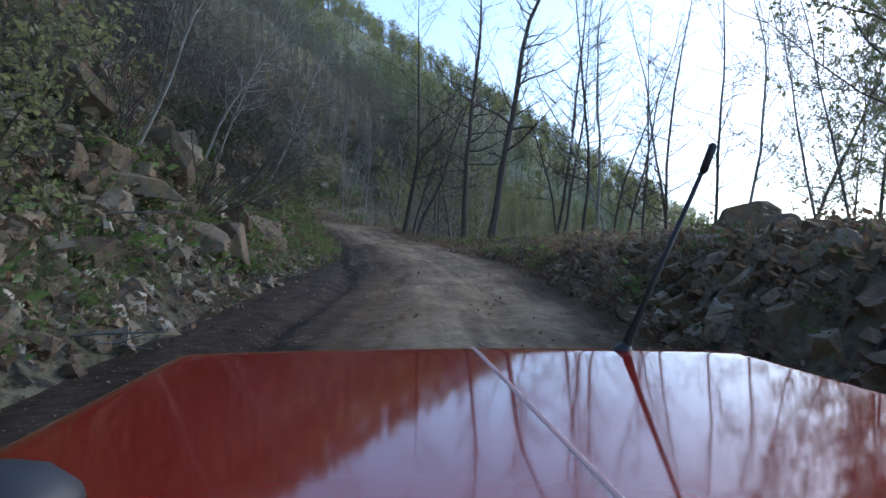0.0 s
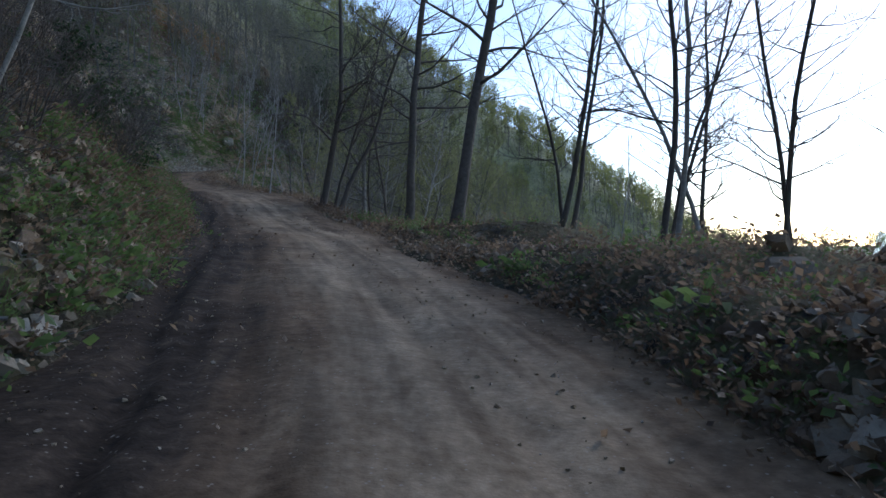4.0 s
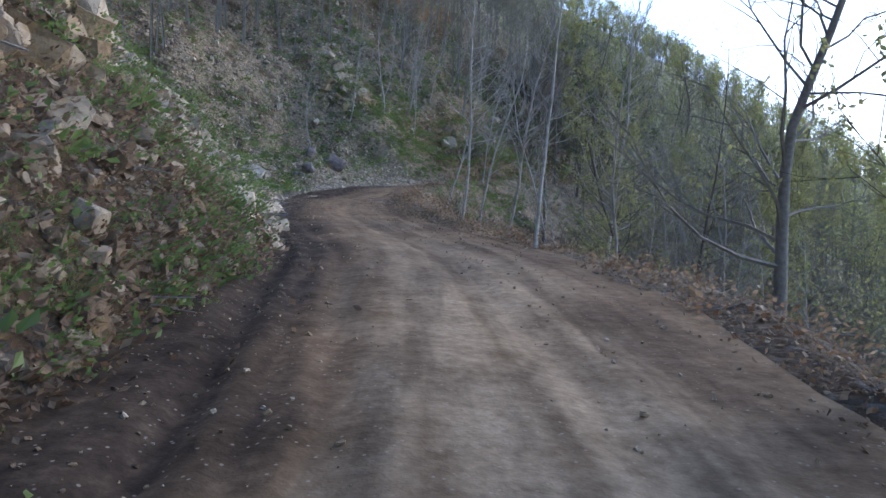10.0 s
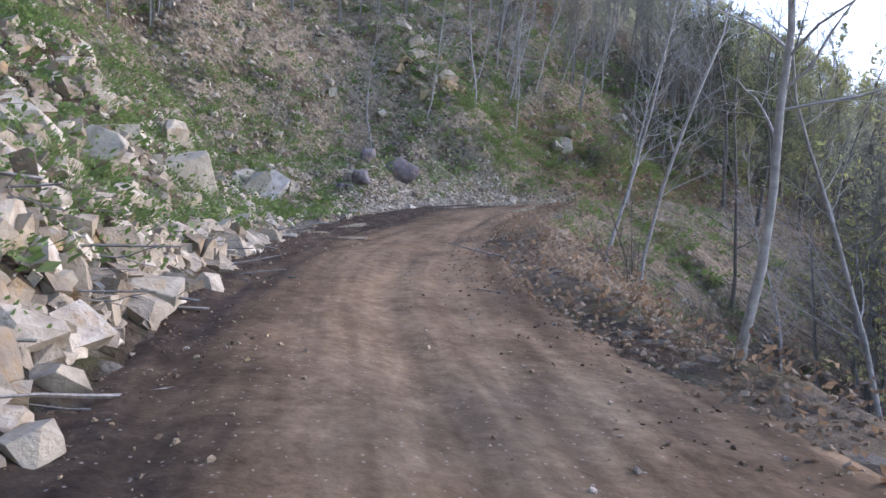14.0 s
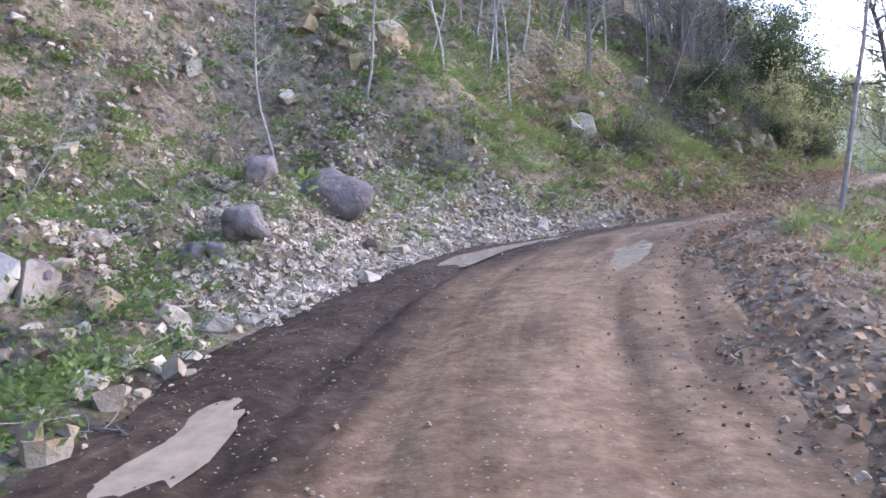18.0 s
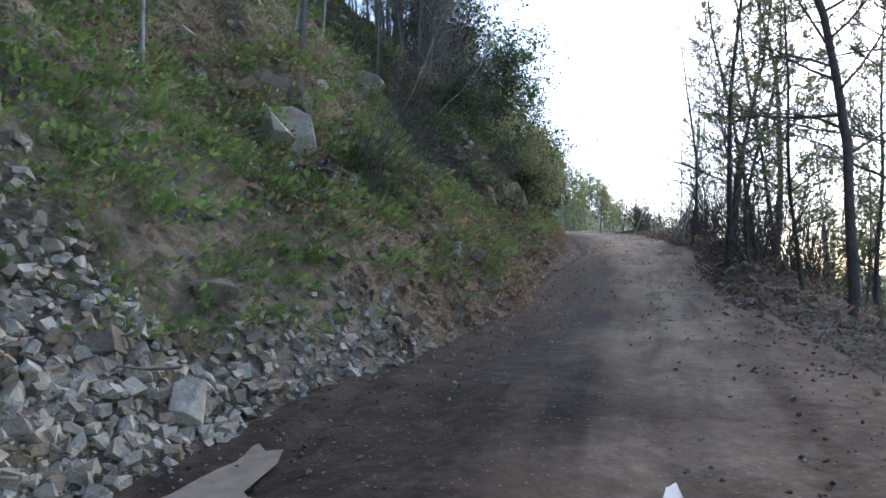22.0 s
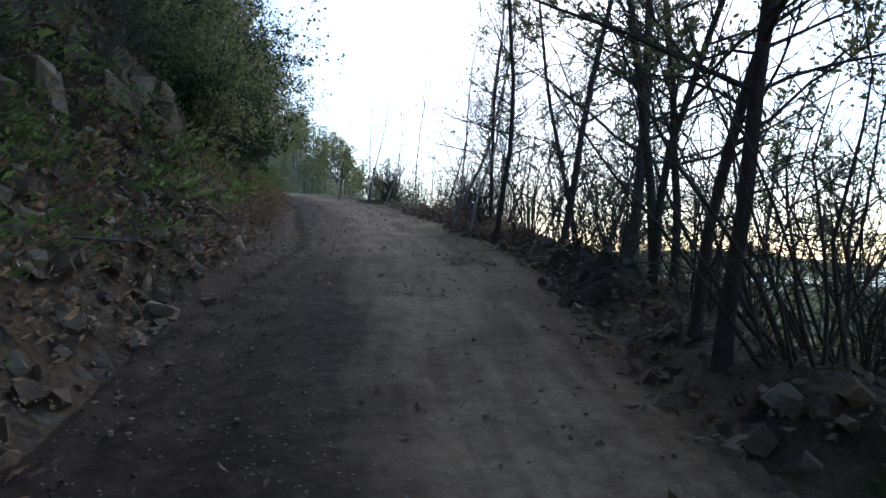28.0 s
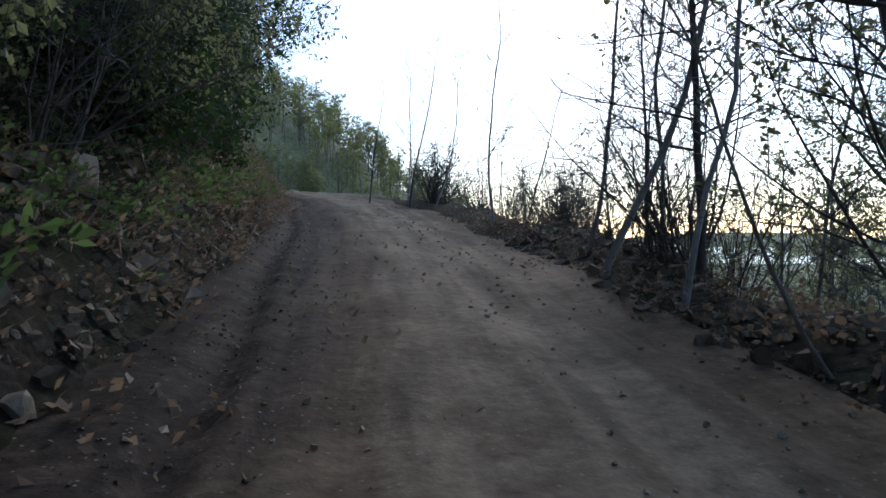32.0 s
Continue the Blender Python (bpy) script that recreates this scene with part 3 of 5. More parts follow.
def grow(seed, h, r, first=0.3, boughs=34, reach=2.6, rise=0.35, subs=5, twigs=3, leaves=0, leaf_size=0.07, bend=0.06, thin=1.0, sides=8, flare=1.5):
    """One tree: the vertex and face lists of its trunk, its limbs and its leaves."""
    rng = np.random.default_rng(seed)
    trunk, limbs, leafs = ([], []), ([], []), ([], [])
    pts = np.array(wander(rng, (0, 0, -0.35), (0, 0, 1), h + 0.35, 14, bend, 0.03))
    rad = r * (1 - np.linspace(0, 1, 15) ** 1.15 * 0.93)
    rad[0] *= flare
    rad[1] *= 1.08
    tube(*trunk, pts, rad, sides)
    for i in range(boughs):
        f = first + (1 - first) * (i + rng.random()) / boughs
        k = min(int(f * 14), 13)
        p = pts[k] + (pts[k + 1] - pts[k]) * (f * 14 - k)
        a = rng.random() * 6.283
        L = reach * (1 - 0.75 * (f - first) / (1 - first)) * (0.55 + 0.7 * rng.random())
        up = rise + 0.5 * (f - first) + rng.normal(0, 0.15)
        lim = wander(rng, p, (math.cos(a), math.sin(a), up), L, 5, 0.16, 0.05)
        r0 = min(0.42 * np.interp(f * 14, range(15), rad), 0.012 + L * 0.011) * thin
        tube(*limbs, lim, np.linspace(r0, 0.004, 6), 4)
        for j in range(subs):
            g = 1 + (j + rng.random()) * 4 / subs
            q = lim[int(g)] + (lim[min(int(g) + 1, 5)] - lim[int(g)]) * (g % 1)
            sd = lim[5] - lim[0]
            sd = sd / (np.linalg.norm(sd) + 1e-6) + rng.normal(0, 0.55, 3) + np.array((0, 0, 0.2))
            sl = L * (0.22 + 0.3 * rng.random())
            sub = wander(rng, q, sd / np.linalg.norm(sd), sl, 3, 0.2, 0.05)
            tube(*limbs, sub, np.linspace(max(0.0045, r0 * 0.4), 0.0025, 4), 3)
            for _ in range(twigs):
                w = sub[rng.integers(1, 4)]
                td = sub[3] - sub[0] + rng.normal(0, 0.5 * sl, 3)
                tw = wander(rng, w, td / (np.linalg.norm(td) + 1e-6), sl * (0.3 + 0.4 * rng.random()), 2, 0.2, 0.05)
                tube(*limbs, tw, (0.004, 0.003, 0.0018), 3)
                for _ in range(leaves):
                    leaf(*leafs, tw[rng.integers(0, 3)] + rng.normal(0, 0.03, 3), rng.normal(0, 1, 3), leaf_size * (0.6 + 0.8 * rng.random()), rng)
    return trunk, limbs, leafs


def tree_thing(name, parts, bark, leaf_mat, label, category="tree", group=""):
    root = tagged(new(name), label, category, group)
    trunk, limbs, leafs = parts
    mesh_object("trunk", *trunk, bark, root, smooth_faces=True)
    mesh_object("crown", *limbs, bark, root)
    if leafs[0]:
        mesh_object("foliage", *leafs, leaf_mat, root)
    return root


def shrub(seed, h, stems, spread, leaves=0, leaf_size=0.06, r=0.02, subs=7):
    rng = np.random.default_rng(seed)
    st, limbs, leafs = ([], []), ([], []), ([], [])
    for _ in range(stems):
        a, lean = rng.random() * 6.283, spread * rng.random()
        L = h * (0.55 + 0.5 * rng.random())
        pts = wander(rng, (rng.normal(0, 0.12), rng.normal(0, 0.12), -0.2), (math.cos(a) * lean, math.sin(a) * lean, 1), L, 7, 0.12, 0.02)
        tube(*st, pts, np.linspace(r * (0.5 + rng.random()), 0.005, 8), 5)
        for j in range(subs):
            k = rng.integers(2, 8)
            d = rng.normal(0, 1, 3) * (1, 1, 0.4) + (0, 0, 0.6)
            sub = wander(rng, pts[k], d / np.linalg.norm(d), L * (0.15 + 0.3 * rng.random()), 4, 0.2, 0.04)
            tube(*limbs, sub, np.linspace(0.008, 0.003, 5), 3)
            for _ in range(3):
                td = rng.normal(0, 1, 3)
                tw = wander(rng, sub[rng.integers(1, 5)], td / np.linalg.norm(td), L * 0.12, 2, 0.2, 0.05)
                tube(*limbs, tw, (0.004, 0.003, 0.002), 3)
                for _ in range(leaves):
                    leaf(*leafs, tw[rng.integers(0, 3)] + rng.normal(0, 0.06, 3), rng.normal(0, 1, 3), leaf_size * (0.6 + 0.8 * rng.random()), rng)
    return st, limbs, leafs


def stand(ob, x, y, z=None, scale=1.0, turn=0.0, lean=0.0, toward=0.0, sink=0.0):
    z = ground_z(x, y) if z is None else z
    m = Matrix.Translation((x, y, z - sink)) @ Matrix.Rotation(toward, 4, "Z") @ Matrix.Rotation(lean, 4, "Y") @ Matrix.Rotation(turn - toward, 4, "Z") @ Matrix.Scale(scale, 4)
    return m


class Kind:
    """A kind of plant: its first use builds it, later uses copy it."""

    def __init__(self, make):
        self.make, self.first = make, None

    def put(self, m):
        if self.first is None:
            self.first = self.make()
            self.first.matrix_basis = m
            return self.first
        s = self.first.scale.copy()
        self.first.scale = (1, 1, 1)
        ob = copy_thing(self.first, m)
        self.first.scale = s
        return ob


SLIM = [Kind(lambda k=k: tree_thing("tree", grow(30 + k, 11.5, 0.066, 0.2, 42, 2.3, 0.35, 5, 3), BARK_DARK, LEAF_NEW, "slim dark leafless tree with fine bare twigs", group="roadside trees")) for k in range(3)]
DARK = [Kind(lambda k=k: tree_thing("tree", grow(20 + k, 12.5, 0.125, 0.22, 42, 2.7, 0.3, 5, 2), BARK_DARK, LEAF_NEW, "tall dark leafless alder with bare side branches", group="roadside trees")) for k in range(3)]
GREY = [Kind(lambda k=k: tree_thing("tree", grow(50 + k, 13, 0.17, 0.28, 34, 4.8, 0.45, 8, 4, bend=0.07), BARK_GREY, LEAF_NEW, "stout grey-barked leafless tree with forking limbs", group="roadside trees")) for k in range(1)]
WIDE = [Kind(lambda k=k: tree_thing("tree", grow(55 + k, 13, 0.13, 0.22, 30, 5.2, 0.22, 8, 4, bend=0.07), BARK_DARK, LEAF_NEW, "dark leafless tree with long spreading limbs", group="roadside trees")) for k in range(2)]
PALE = [Kind(lambda k=k: tree_thing("tree", grow(40 + k, 8.5, 0.042, 0.25, 34, 1.5, 0.7, 5, 2, bend=0.09, flare=1.2), BARK_PALE, LEAF_NEW, "thin pale grey sapling with bare twigs", group="roadside saplings")) for k in range(4)]
LEAFY = [Kind(lambda k=k: tree_thing("tree", grow(60 + k, 9.5, 0.058, 0.18, 40, 2.2, 0.5, 5, 3, 13, 0.068), BARK_DARK, LEAF_NEW, "slender tree with fresh small spring leaves", group="roadside trees in leaf")) for k in range(3)]
BUSH = [Kind(lambda k=k: tree_thing("shrub", shrub(80 + k, 3.6, 14, 0.55), BARK_DARK, LEAF_NEW, "leafless shrub of many thin dark stems", "shrub", "bare shrubs")) for k in range(3)]
GREENBUSH = [Kind(lambda k=k: tree_thing("shrub", shrub(100 + k, 4.5, 14, 0.75, 9, 0.12, 0.03, 14), BARK_DARK, LEAF_GREEN, "dense shrub with dark green leaves on the bank", "shrub", "green shrubs")) for k in range(2)]
YELLOWBUSH = [Kind(lambda k=k: tree_thing("shrub", shrub(110 + k, 4.5, 13, 0.7, 9, 0.10, 0.03, 13), BARK_DARK, LEAF_NEW, "leafy shrub with yellow-green young leaves on the bank", "shrub", "green shrubs")) for k in range(2)]

FINE = [Kind(lambda k=k: tree_thing("tree", grow(70 + k, 7.5, 0.036, 0.12, 42, 2.0, 0.5, 5, 3, 7, 0.048, thin=0.6), BARK_GREY, LEAF_HAZE, "slender tree with fine budding leaves on the slope", group="budding trees")) for k in range(3)]
THICKET = [Kind(lambda k=k: tree_thing("shrub", shrub(130 + k, 4.6, 6, 0.3, 1, 0.05, 0.015, 8), BARK_GREY, LEAF_NEW, "clump of slender grey stems with fine budding twigs", "shrub", "thicket")) for k in range(3)]
LOWBUSH = [Kind(lambda k=k: tree_thing("shrub", shrub(120 + k, 1.7, 9, 1.1, 4, 0.11, 0.014, 6), BARK_DARK, LEAF_GREEN, "low spreading shrub with dark green leaves on the bank", "shrub", "low green shrubs")) for k in range(3)]

# roadside trees: kind, x, y, scale, lean in degrees, way of the lean
TREES = [(DARK, 0.55, 16.75, 1.32, 12, 0), (DARK, -0.9, 20.3, 1.18, 8, 10), (SLIM, 3.0, 15.1, 1.05, 16, 0), (SLIM, 3.25, 15.2, 0.95, 7, 15), (SLIM, 3.1, 15.4, 0.7, 2, 90), (SLIM, 5.3, 14.6, 0.9, 3, 0), (SLIM, 5.9, 14.2, 0.95, 5, 20),
         (SLIM, 3.4, 8.75, 0.8, 12, 0), (PALE, 4.0, 9.6, 1.2, 9, 0), (PALE, 4.3, 9.4, 1.0, 12, 180), (SLIM, 6.1, 10.6, 0.85, 3, 0), (SLIM, 6.35, 10.7, 0.8, 4, 20), (SLIM, 6.9, 7.6, 0.8, 2, 180), (PALE, 7.7, 7.8, 1.25, 5, 180),
         (LEAFY, 8.6, 6.4, 0.9, 4, 0), (LEAFY, 9.6, 4.5, 0.95, 3, 0), (LEAFY, 6.6, -3.6, 1.0, 3, 0), (LEAFY, 8.2, -0.6, 0.62, 4, -90), (LEAFY, 8.9, 1.7, 0.6, 4, 30), (SLIM, 4.7, 12.4, 0.7, 5, 0),
         (SLIM, -4.2, 26.3, 0.95, 6, 10), (PALE, -2.5, 30.3, 1.3, 4, 30), (PALE, -2.2, 28.8, 1.2, 6, 0), (SLIM, -1.9, 26.0, 0.9, 3, 0), (PALE, -0.9, 24.0, 1.1, 3, 0),
         (WIDE, -4.85, 27.3, 1.05, 9, 5), (GREY, -4.2, 37.6, 1.0, 3, 20), (WIDE, -3.8, 25.4, 0.75, 15, 5), (LEAFY, -3.0, 29.6, 1.05, 6, 10), (SLIM, -2.2, 31.0, 0.9, 4, 0),
         (PALE, -8.7, 34.2, 0.9, 4, 20), (PALE, -9.62, 36.3, 0.8, 5, -10), (PALE, -11.5, 39.2, 0.95, 7, 15), (PALE, -7.5, 36.9, 0.95, 9, 10), (PALE, -13.9, 45.2, 0.85, 10, 20), (PALE, -8.4, 43.5, 1.4, 3, 0), (SLIM, -6.0, 40.5, 0.8, 3, 0),
         (PALE, -14.1, 50.6, 1.25, 3, 30), (PALE, -15.6, 56.3, 0.95, 14, 20), (SLIM, -12.2, 55.0, 0.9, 3, 0),
         (SLIM, -13.05, 63.5, 1.1, 5, -40), (SLIM, -11.75, 63.5, 1.15, 6, -30), (SLIM, -11.3, 63.3, 0.95, 5, -40), (SLIM, -9.0, 65.5, 0.95, 3, 0), (LEAFY, -11.8, 66.4, 0.72, 2, 0), (LEAFY, -10.2, 66.6, 0.8, 4, 0),
         (SLIM, -11.4, 69.7, 0.95, 3, -30), (LEAFY, -10.9, 70.4, 0.9, 3, 0), (SLIM, -8.7, 73.0, 1.0, 2, 180), (LEAFY, -9.3, 72.5, 0.95, 2, 0), (SLIM, -7.9, 73.5, 0.95, 5, -30),
         (DARK, -5.9, 76.7, 1.0, 3, -20), (SLIM, -8.2, 77.8, 0.85, 12, -25), (PALE, -8.0, 78.2, 0.42, 36, 155), (SLIM, -7.1, 77.2, 1.1, 4, -20), (LEAFY, -5.2, 79.0, 1.1, 3, 0), (LEAFY, -3.0, 81.0, 1.1, 3, 0),
         (PALE, -7.4, 80.2, 0.8, 6, 10), (PALE, -6.9, 82.0, 1.1, 8, -20), (SLIM, -6.3, 81.0, 0.75, 2, 0), (PALE, -6.0, 83.4, 0.8, 8, 0), (PALE, -5.0, 83.0, 0.9, 6, 0), (PALE, -4.7, 88.5, 0.75, 8, 20), (SLIM, -4.5, 84.0, 0.55, 6, 0),
         (SLIM, -2.6, 98.4, 0.62, 5, -20), (SLIM, -3.0, 101.6, 0.52, 6, -20), (PALE, -3.2, 95.0, 0.7, 6, 10), (PALE, -2.4, 99.0, 0.75, 4, 0), (SLIM, -1.8, 92.0, 0.5, 4, 0),
         (PALE, -4.1, -1.8, 0.8, 30, 10), (PALE, -4.6, 1.2, 0.7, 38, 20), (PALE, -5.4, 3.4, 0.8, 20, 0), (PALE, -5.0, 6.0, 0.8, 28, 10), (PALE, -6.5, 0.0, 0.9, 12, 0), (SLIM, -7.0, 4.0, 0.7, 8, 0),
         (PALE, -22.5, 64.6, 0.75, 4, 10), (PALE, -23.4, 65.8, 0.85, 4, 0), (PALE, -23.8, 62.6, 0.9, 5, 20), (PALE, -24.6, 63.9, 0.8, 3, 0), (PALE, -22.6, 67.8, 0.8, 8, 0), (PALE, -25.2, 60.5, 0.9, 4, 0), (PALE, -20.4, 73.1, 0.85, 9, 0),
         (PALE, -23.2, 66.4, 0.9, 5, 0), (PALE, -24.0, 67.2, 0.8, 6, 20), (PALE, -21.8, 69.0, 0.8, 10, 10), (PALE, -21.0, 71.0, 0.7, 12, 0),
         (PALE, -26.4, 58.0, 0.8, 6, 0), (PALE, -24.5, 66.8, 0.9, 5, 0), (PALE, -18.2, 75.2, 0.55, 30, -20), (PALE, -17.2, 76.0, 0.5, 34, 10), (PALE, -26.3, 51.0, 0.35, 30, 20),
         (FINE, 7.4, 1.0, 0.8, 10, 180), (FINE, 7.6, 2.6, 0.9, 6, 180), (FINE, 7.6, -0.4, 0.8, 8, 180), (FINE, 8.6, 3.8, 0.8, 3, 0),
         (FINE, -9.7, 67.7, 0.85, 3, 0), (FINE, -8.7, 66.4, 0.95, 4, 90), (FINE, -7.2, 67.6, 1.1, 3, 0), (FINE, -6.9, 71.2, 1.0, 3, 0), (FINE, -5.6, 69.4, 1.15, 2, 0), (FINE, -5.3, 76.2, 0.9, 3, 90), (FINE, -4.3, 81.3, 0.85, 4, 0), (FINE, -3.2, 85.5, 0.9, 4, 0)]
rng = np.random.default_rng(11)
for i, (kind, x, y, sc, lean, way) in enumerate(TREES):
    kind[i % len(kind)].put(stand(None, x, y, None, sc, rng.random() * 6.28, radians(lean), radians(way), 0.1))
for i in range(50):  # fill on the slope below the road, thinned towards the valley
    s = rng.uniform(30, 66) if i % 3 else rng.uniform(76, 112)
    d = float(RIGHT_EDGE(s)) + rng.uniform(4.0 if i % 3 else 8.0, 16)
    x, y, _ = at(s, d)
    kind = (PALE, PALE, LEAFY, PALE)[rng.integers(0, 4)] if s < 72 else (LEAFY, PALE, LEAFY, LEAFY)[rng.integers(0, 4)]
    kind[i % len(kind)].put(stand(None, x, y, None, rng.uniform(0.7, 1.15), rng.random() * 6.28, radians(rng.uniform(0, 8)), rng.random() * 6.28, 0.1))
for i in range(56):  # bare shrubs along both edges
    right = rng.random() < 0.62
    s = rng.uniform(84, 125) if right else rng.uniform(12, 120)
    d = float(RIGHT_EDGE(s)) + rng.uniform(0.9, 4.5) if right else -float(LEFT_FOOT(s)) - rng.uniform(2.5, 9)
    if not right and 50 < s < 80:
        d -= 5
    x, y, _ = at(s, d)
    BUSH[i % 3].put(stand(None, x, y, None, rng.uniform(0.35, 0.8) if not right else rng.uniform(0.55, 1.0), rng.random() * 6.28, radians(rng.uniform(0, 20)), rng.random() * 6.28, 0.05))
for i, (x, y, sc) in enumerate([(-2.9, -7.0, 0.62), (-3.8, -7.6, 0.7), (-13.0, 88.0, 0.9), (-12.0, 84.5, 0.7), (-10.8, 92.5, 0.8), (-13.4, 82.0, 0.7), (-9.8, 97.0, 0.9), (-17.0, 80.0, 1.4), (-16.0, 86.0, 1.4), (-14.5, 89.5, 1.3), (-13.5, 94.0, 1.4), (-18.0, 83.0, 1.5), (-12.0, 97.0, 1.2), (-13.6, 79.6, 0.8), (-12.7, 83.0, 0.9), (-14.2, 81.4, 1.0), (-11.9, 86.5, 0.95), (-13.6, 86.0, 1.1), (-11.0, 90.0, 0.9), (-12.6, 91.0, 1.1),
                                  (-10.0, 95.0, 0.9), (-16.0, 78.6, 0.9), (-15.2, 83.5, 1.1), (-9.2, 99.0, 0.8)]):
    kind = BUSH if x < -15.5 and y < 84 else (BUSH, YELLOWBUSH)[i % 2] if y < 84 and y > 0 else GREENBUSH if i % 3 else YELLOWBUSH
    kind[i % 2].put(stand(None, x, y, None, sc, rng.random() * 6.28, radians(15), radians(-10), 0.1))

for i in range(58):  # bare shrubs hanging over the bank's edge
    s = rng.uniform(16, 27) if i > 43 else rng.uniform(8, 40) if i % 2 else rng.uniform(82, 118)
    x, y, _ = at(s, -float(LEFT_FOOT(s)) - 1.2 - 3.5 * rng.random())
    BUSH[i % 3].put(stand(None, x, y, None, rng.uniform(0.4, 0.8), rng.random() * 6.28, radians(rng.uniform(10, 45)), radians(rng.uniform(-40, 40)), 0.05))
for i in range(46):  # low dark growth over the bank
    s = rng.uniform(91, 114) if i < 38 else rng.uniform(14, 30)
    x, y, _ = at(s, -float(LEFT_FOOT(s)) - 0.9 - 2.6 * rng.random())
    LOWBUSH[i % 3].put(stand(None, x, y, None, rng.uniform(0.6, 1.15), rng.random() * 6.28, radians(rng.uniform(10, 40)), radians(rng.uniform(-40, 30)), 0.05))
for i in range(34):  # slender stems along the road's outer edge
    s = rng.uniform(94, 128)
    x, y, _ = at(s, float(RIGHT_EDGE(s)) + 1.6 + 3.4 * rng.random() ** 1.4)
    THICKET[i % 3].put(stand(None, x, y, None, rng.uniform(0.5, 1.0), rng.random() * 6.28, radians(rng.uniform(0, 9)), rng.random() * 6.28, 0.05))
for i in range(9):  # leafy growth on the slope below the road
    s = rng.uniform(82, 114)
    x, y, _ = at(s, float(RIGHT_EDGE(s)) + rng.uniform(4.5, 9.5))
    YELLOWBUSH[i % 2].put(stand(None, x, y, None, rng.uniform(0.5, 0.8), rng.random() * 6.28, radians(rng.uniform(0, 12)), rng.random() * 6.28, 0.05))
for i in range(14):  # dark brush on the slope below the bend
    s = rng.uniform(48, 60)
    x, y, _ = at(s, float(RIGHT_EDGE(s)) + rng.uniform(2.0, 5.5))
    BUSH[i % 3].put(stand(None, x, y, None, rng.uniform(0.3, 0.5), rng.random() * 6.28, radians(rng.uniform(0, 20)), rng.random() * 6.28, 0.05))
for i in range(14):  # thicket of bare stems between the road and the valley
    s = rng.uniform(86, 128)
    x, y, _ = at(s, float(RIGHT_EDGE(s)) + 1.6 + 7 * rng.random() ** 1.3)
    (BUSH, BUSH, PALE)[i % 3][i % 3].put(stand(None, x, y, None, rng.uniform(0.5, 1.05) * (0.8 if i % 3 == 2 else 1), rng.random() * 6.28, radians(rng.uniform(0, 9)), rng.random() * 6.28, 0.05))

# ---- woods on the slopes, past counting ----
def joined(name, templates, places, material_list, label, category):
    """One mesh of many small copies: places are rows of x, y, z, scale, turn, tilt x, tilt y, template."""
    V, F, M, base = [], [], [], 0
    for k, (tv, tf, tm) in enumerate(templates):
        rows = places[places[:, 7] == k]
        if not len(rows):
            continue
        c, s = np.cos(rows[:, 4]), np.sin(rows[:, 4])
        x = tv[None, :, 0] * c[:, None] - tv[None, :, 1] * s[:, None]
        y = tv[None, :, 0] * s[:, None] + tv[None, :, 1] * c[:, None]
        z = np.repeat(tv[None, :, 2], len(rows), 0)
        if tm is not None:
            x, y = x + z * rows[:, 5:6], y + z * rows[:, 6:7]
        V.append((np.stack([x, y, z], -1) * rows[:, 3][:, None, None] + rows[:, None, :3]).reshape(-1, 3))
        f = tf[None] + (np.arange(len(rows)) * len(tv))[:, None, None] + base
        F.append(f.reshape(-1, tf.shape[1]))
        M.append(np.tile(tm if tm is not None else np.zeros(len(tf), int), len(rows)))
        base += len(rows) * len(tv)
    V, F, M = np.vstack(V), np.vstack(F), np.concatenate(M)
    me = bpy.data.meshes.new(name)
    me.vertices.add(len(V))
    me.vertices.foreach_set("co", V.ravel())
    n = F.shape[1]
    me.loops.add(F.size)
    me.loops.foreach_set("vertex_index", F.ravel())
    me.polygons.add(len(F))
    me.polygons.foreach_set("loop_start", np.arange(len(F)) * n)
    me.polygons.foreach_set("loop_total", np.full(len(F), n))
    for m in material_list:
        me.materials.append(m)
    me.polygons.foreach_set("material_index", M)
    me.polygons.foreach_set("use_smooth", np.zeros(len(F), bool))
    me.update(calc_edges=True)
    return tagged(new(name, me), label, category, kind="stuff")


def far_tree(seed, leafy, fleck=0.16):
    """A spare tree of triangles: a trunk, limbs and flecks of leaf."""
    r = np.random.default_rng(seed)
    V, F, M = [], [], []

    def blade(a, b, w):
        a, b = np.array(a, float), np.array(b, float)
        for ax in ((1, 0, 0), (0, 1, 0)):
            k = len(V)
            side = np.cross(b - a, ax)
            side = side / (np.linalg.norm(side) + 1e-6) * w
            V.extend([a - side, a + side, b])
            F.append((k, k + 1, k + 2))
            M.append(0)

    top = np.array((r.normal(0, 0.4), r.normal(0, 0.4), 10.0))
    blade((0, 0, -0.6), top, 0.12)
    for i in range(26):
        f = 0.22 + 0.75 * r.random()
        p = top * f
        a = r.random() * 6.28
        L = 2.3 * (1.15 - f) + 0.4
        q = p + np.array((math.cos(a) * L, math.sin(a) * L, L * (0.35 + 0.6 * r.random())))
        blade(p, q, 0.028)
        for _ in range(2):
            m = p + (q - p) * r.uniform(0.3, 0.9)
            blade(m, m + r.normal(0, 0.45, 3) + (0, 0, 0.35), 0.014)
        for _ in range(leafy):
            c = p + (q - p) * r.uniform(0.3, 1.1) + r.normal(0, 0.25, 3)
            d, e = r.normal(0, fleck, 3), r.normal(0, fleck, 3)
            k = len(V)
            V.extend([c - d, c + d, c + e])
            F.append((k, k + 1, k + 2))
            M.append(1)
    return np.array(V), np.array(F), np.array(M)


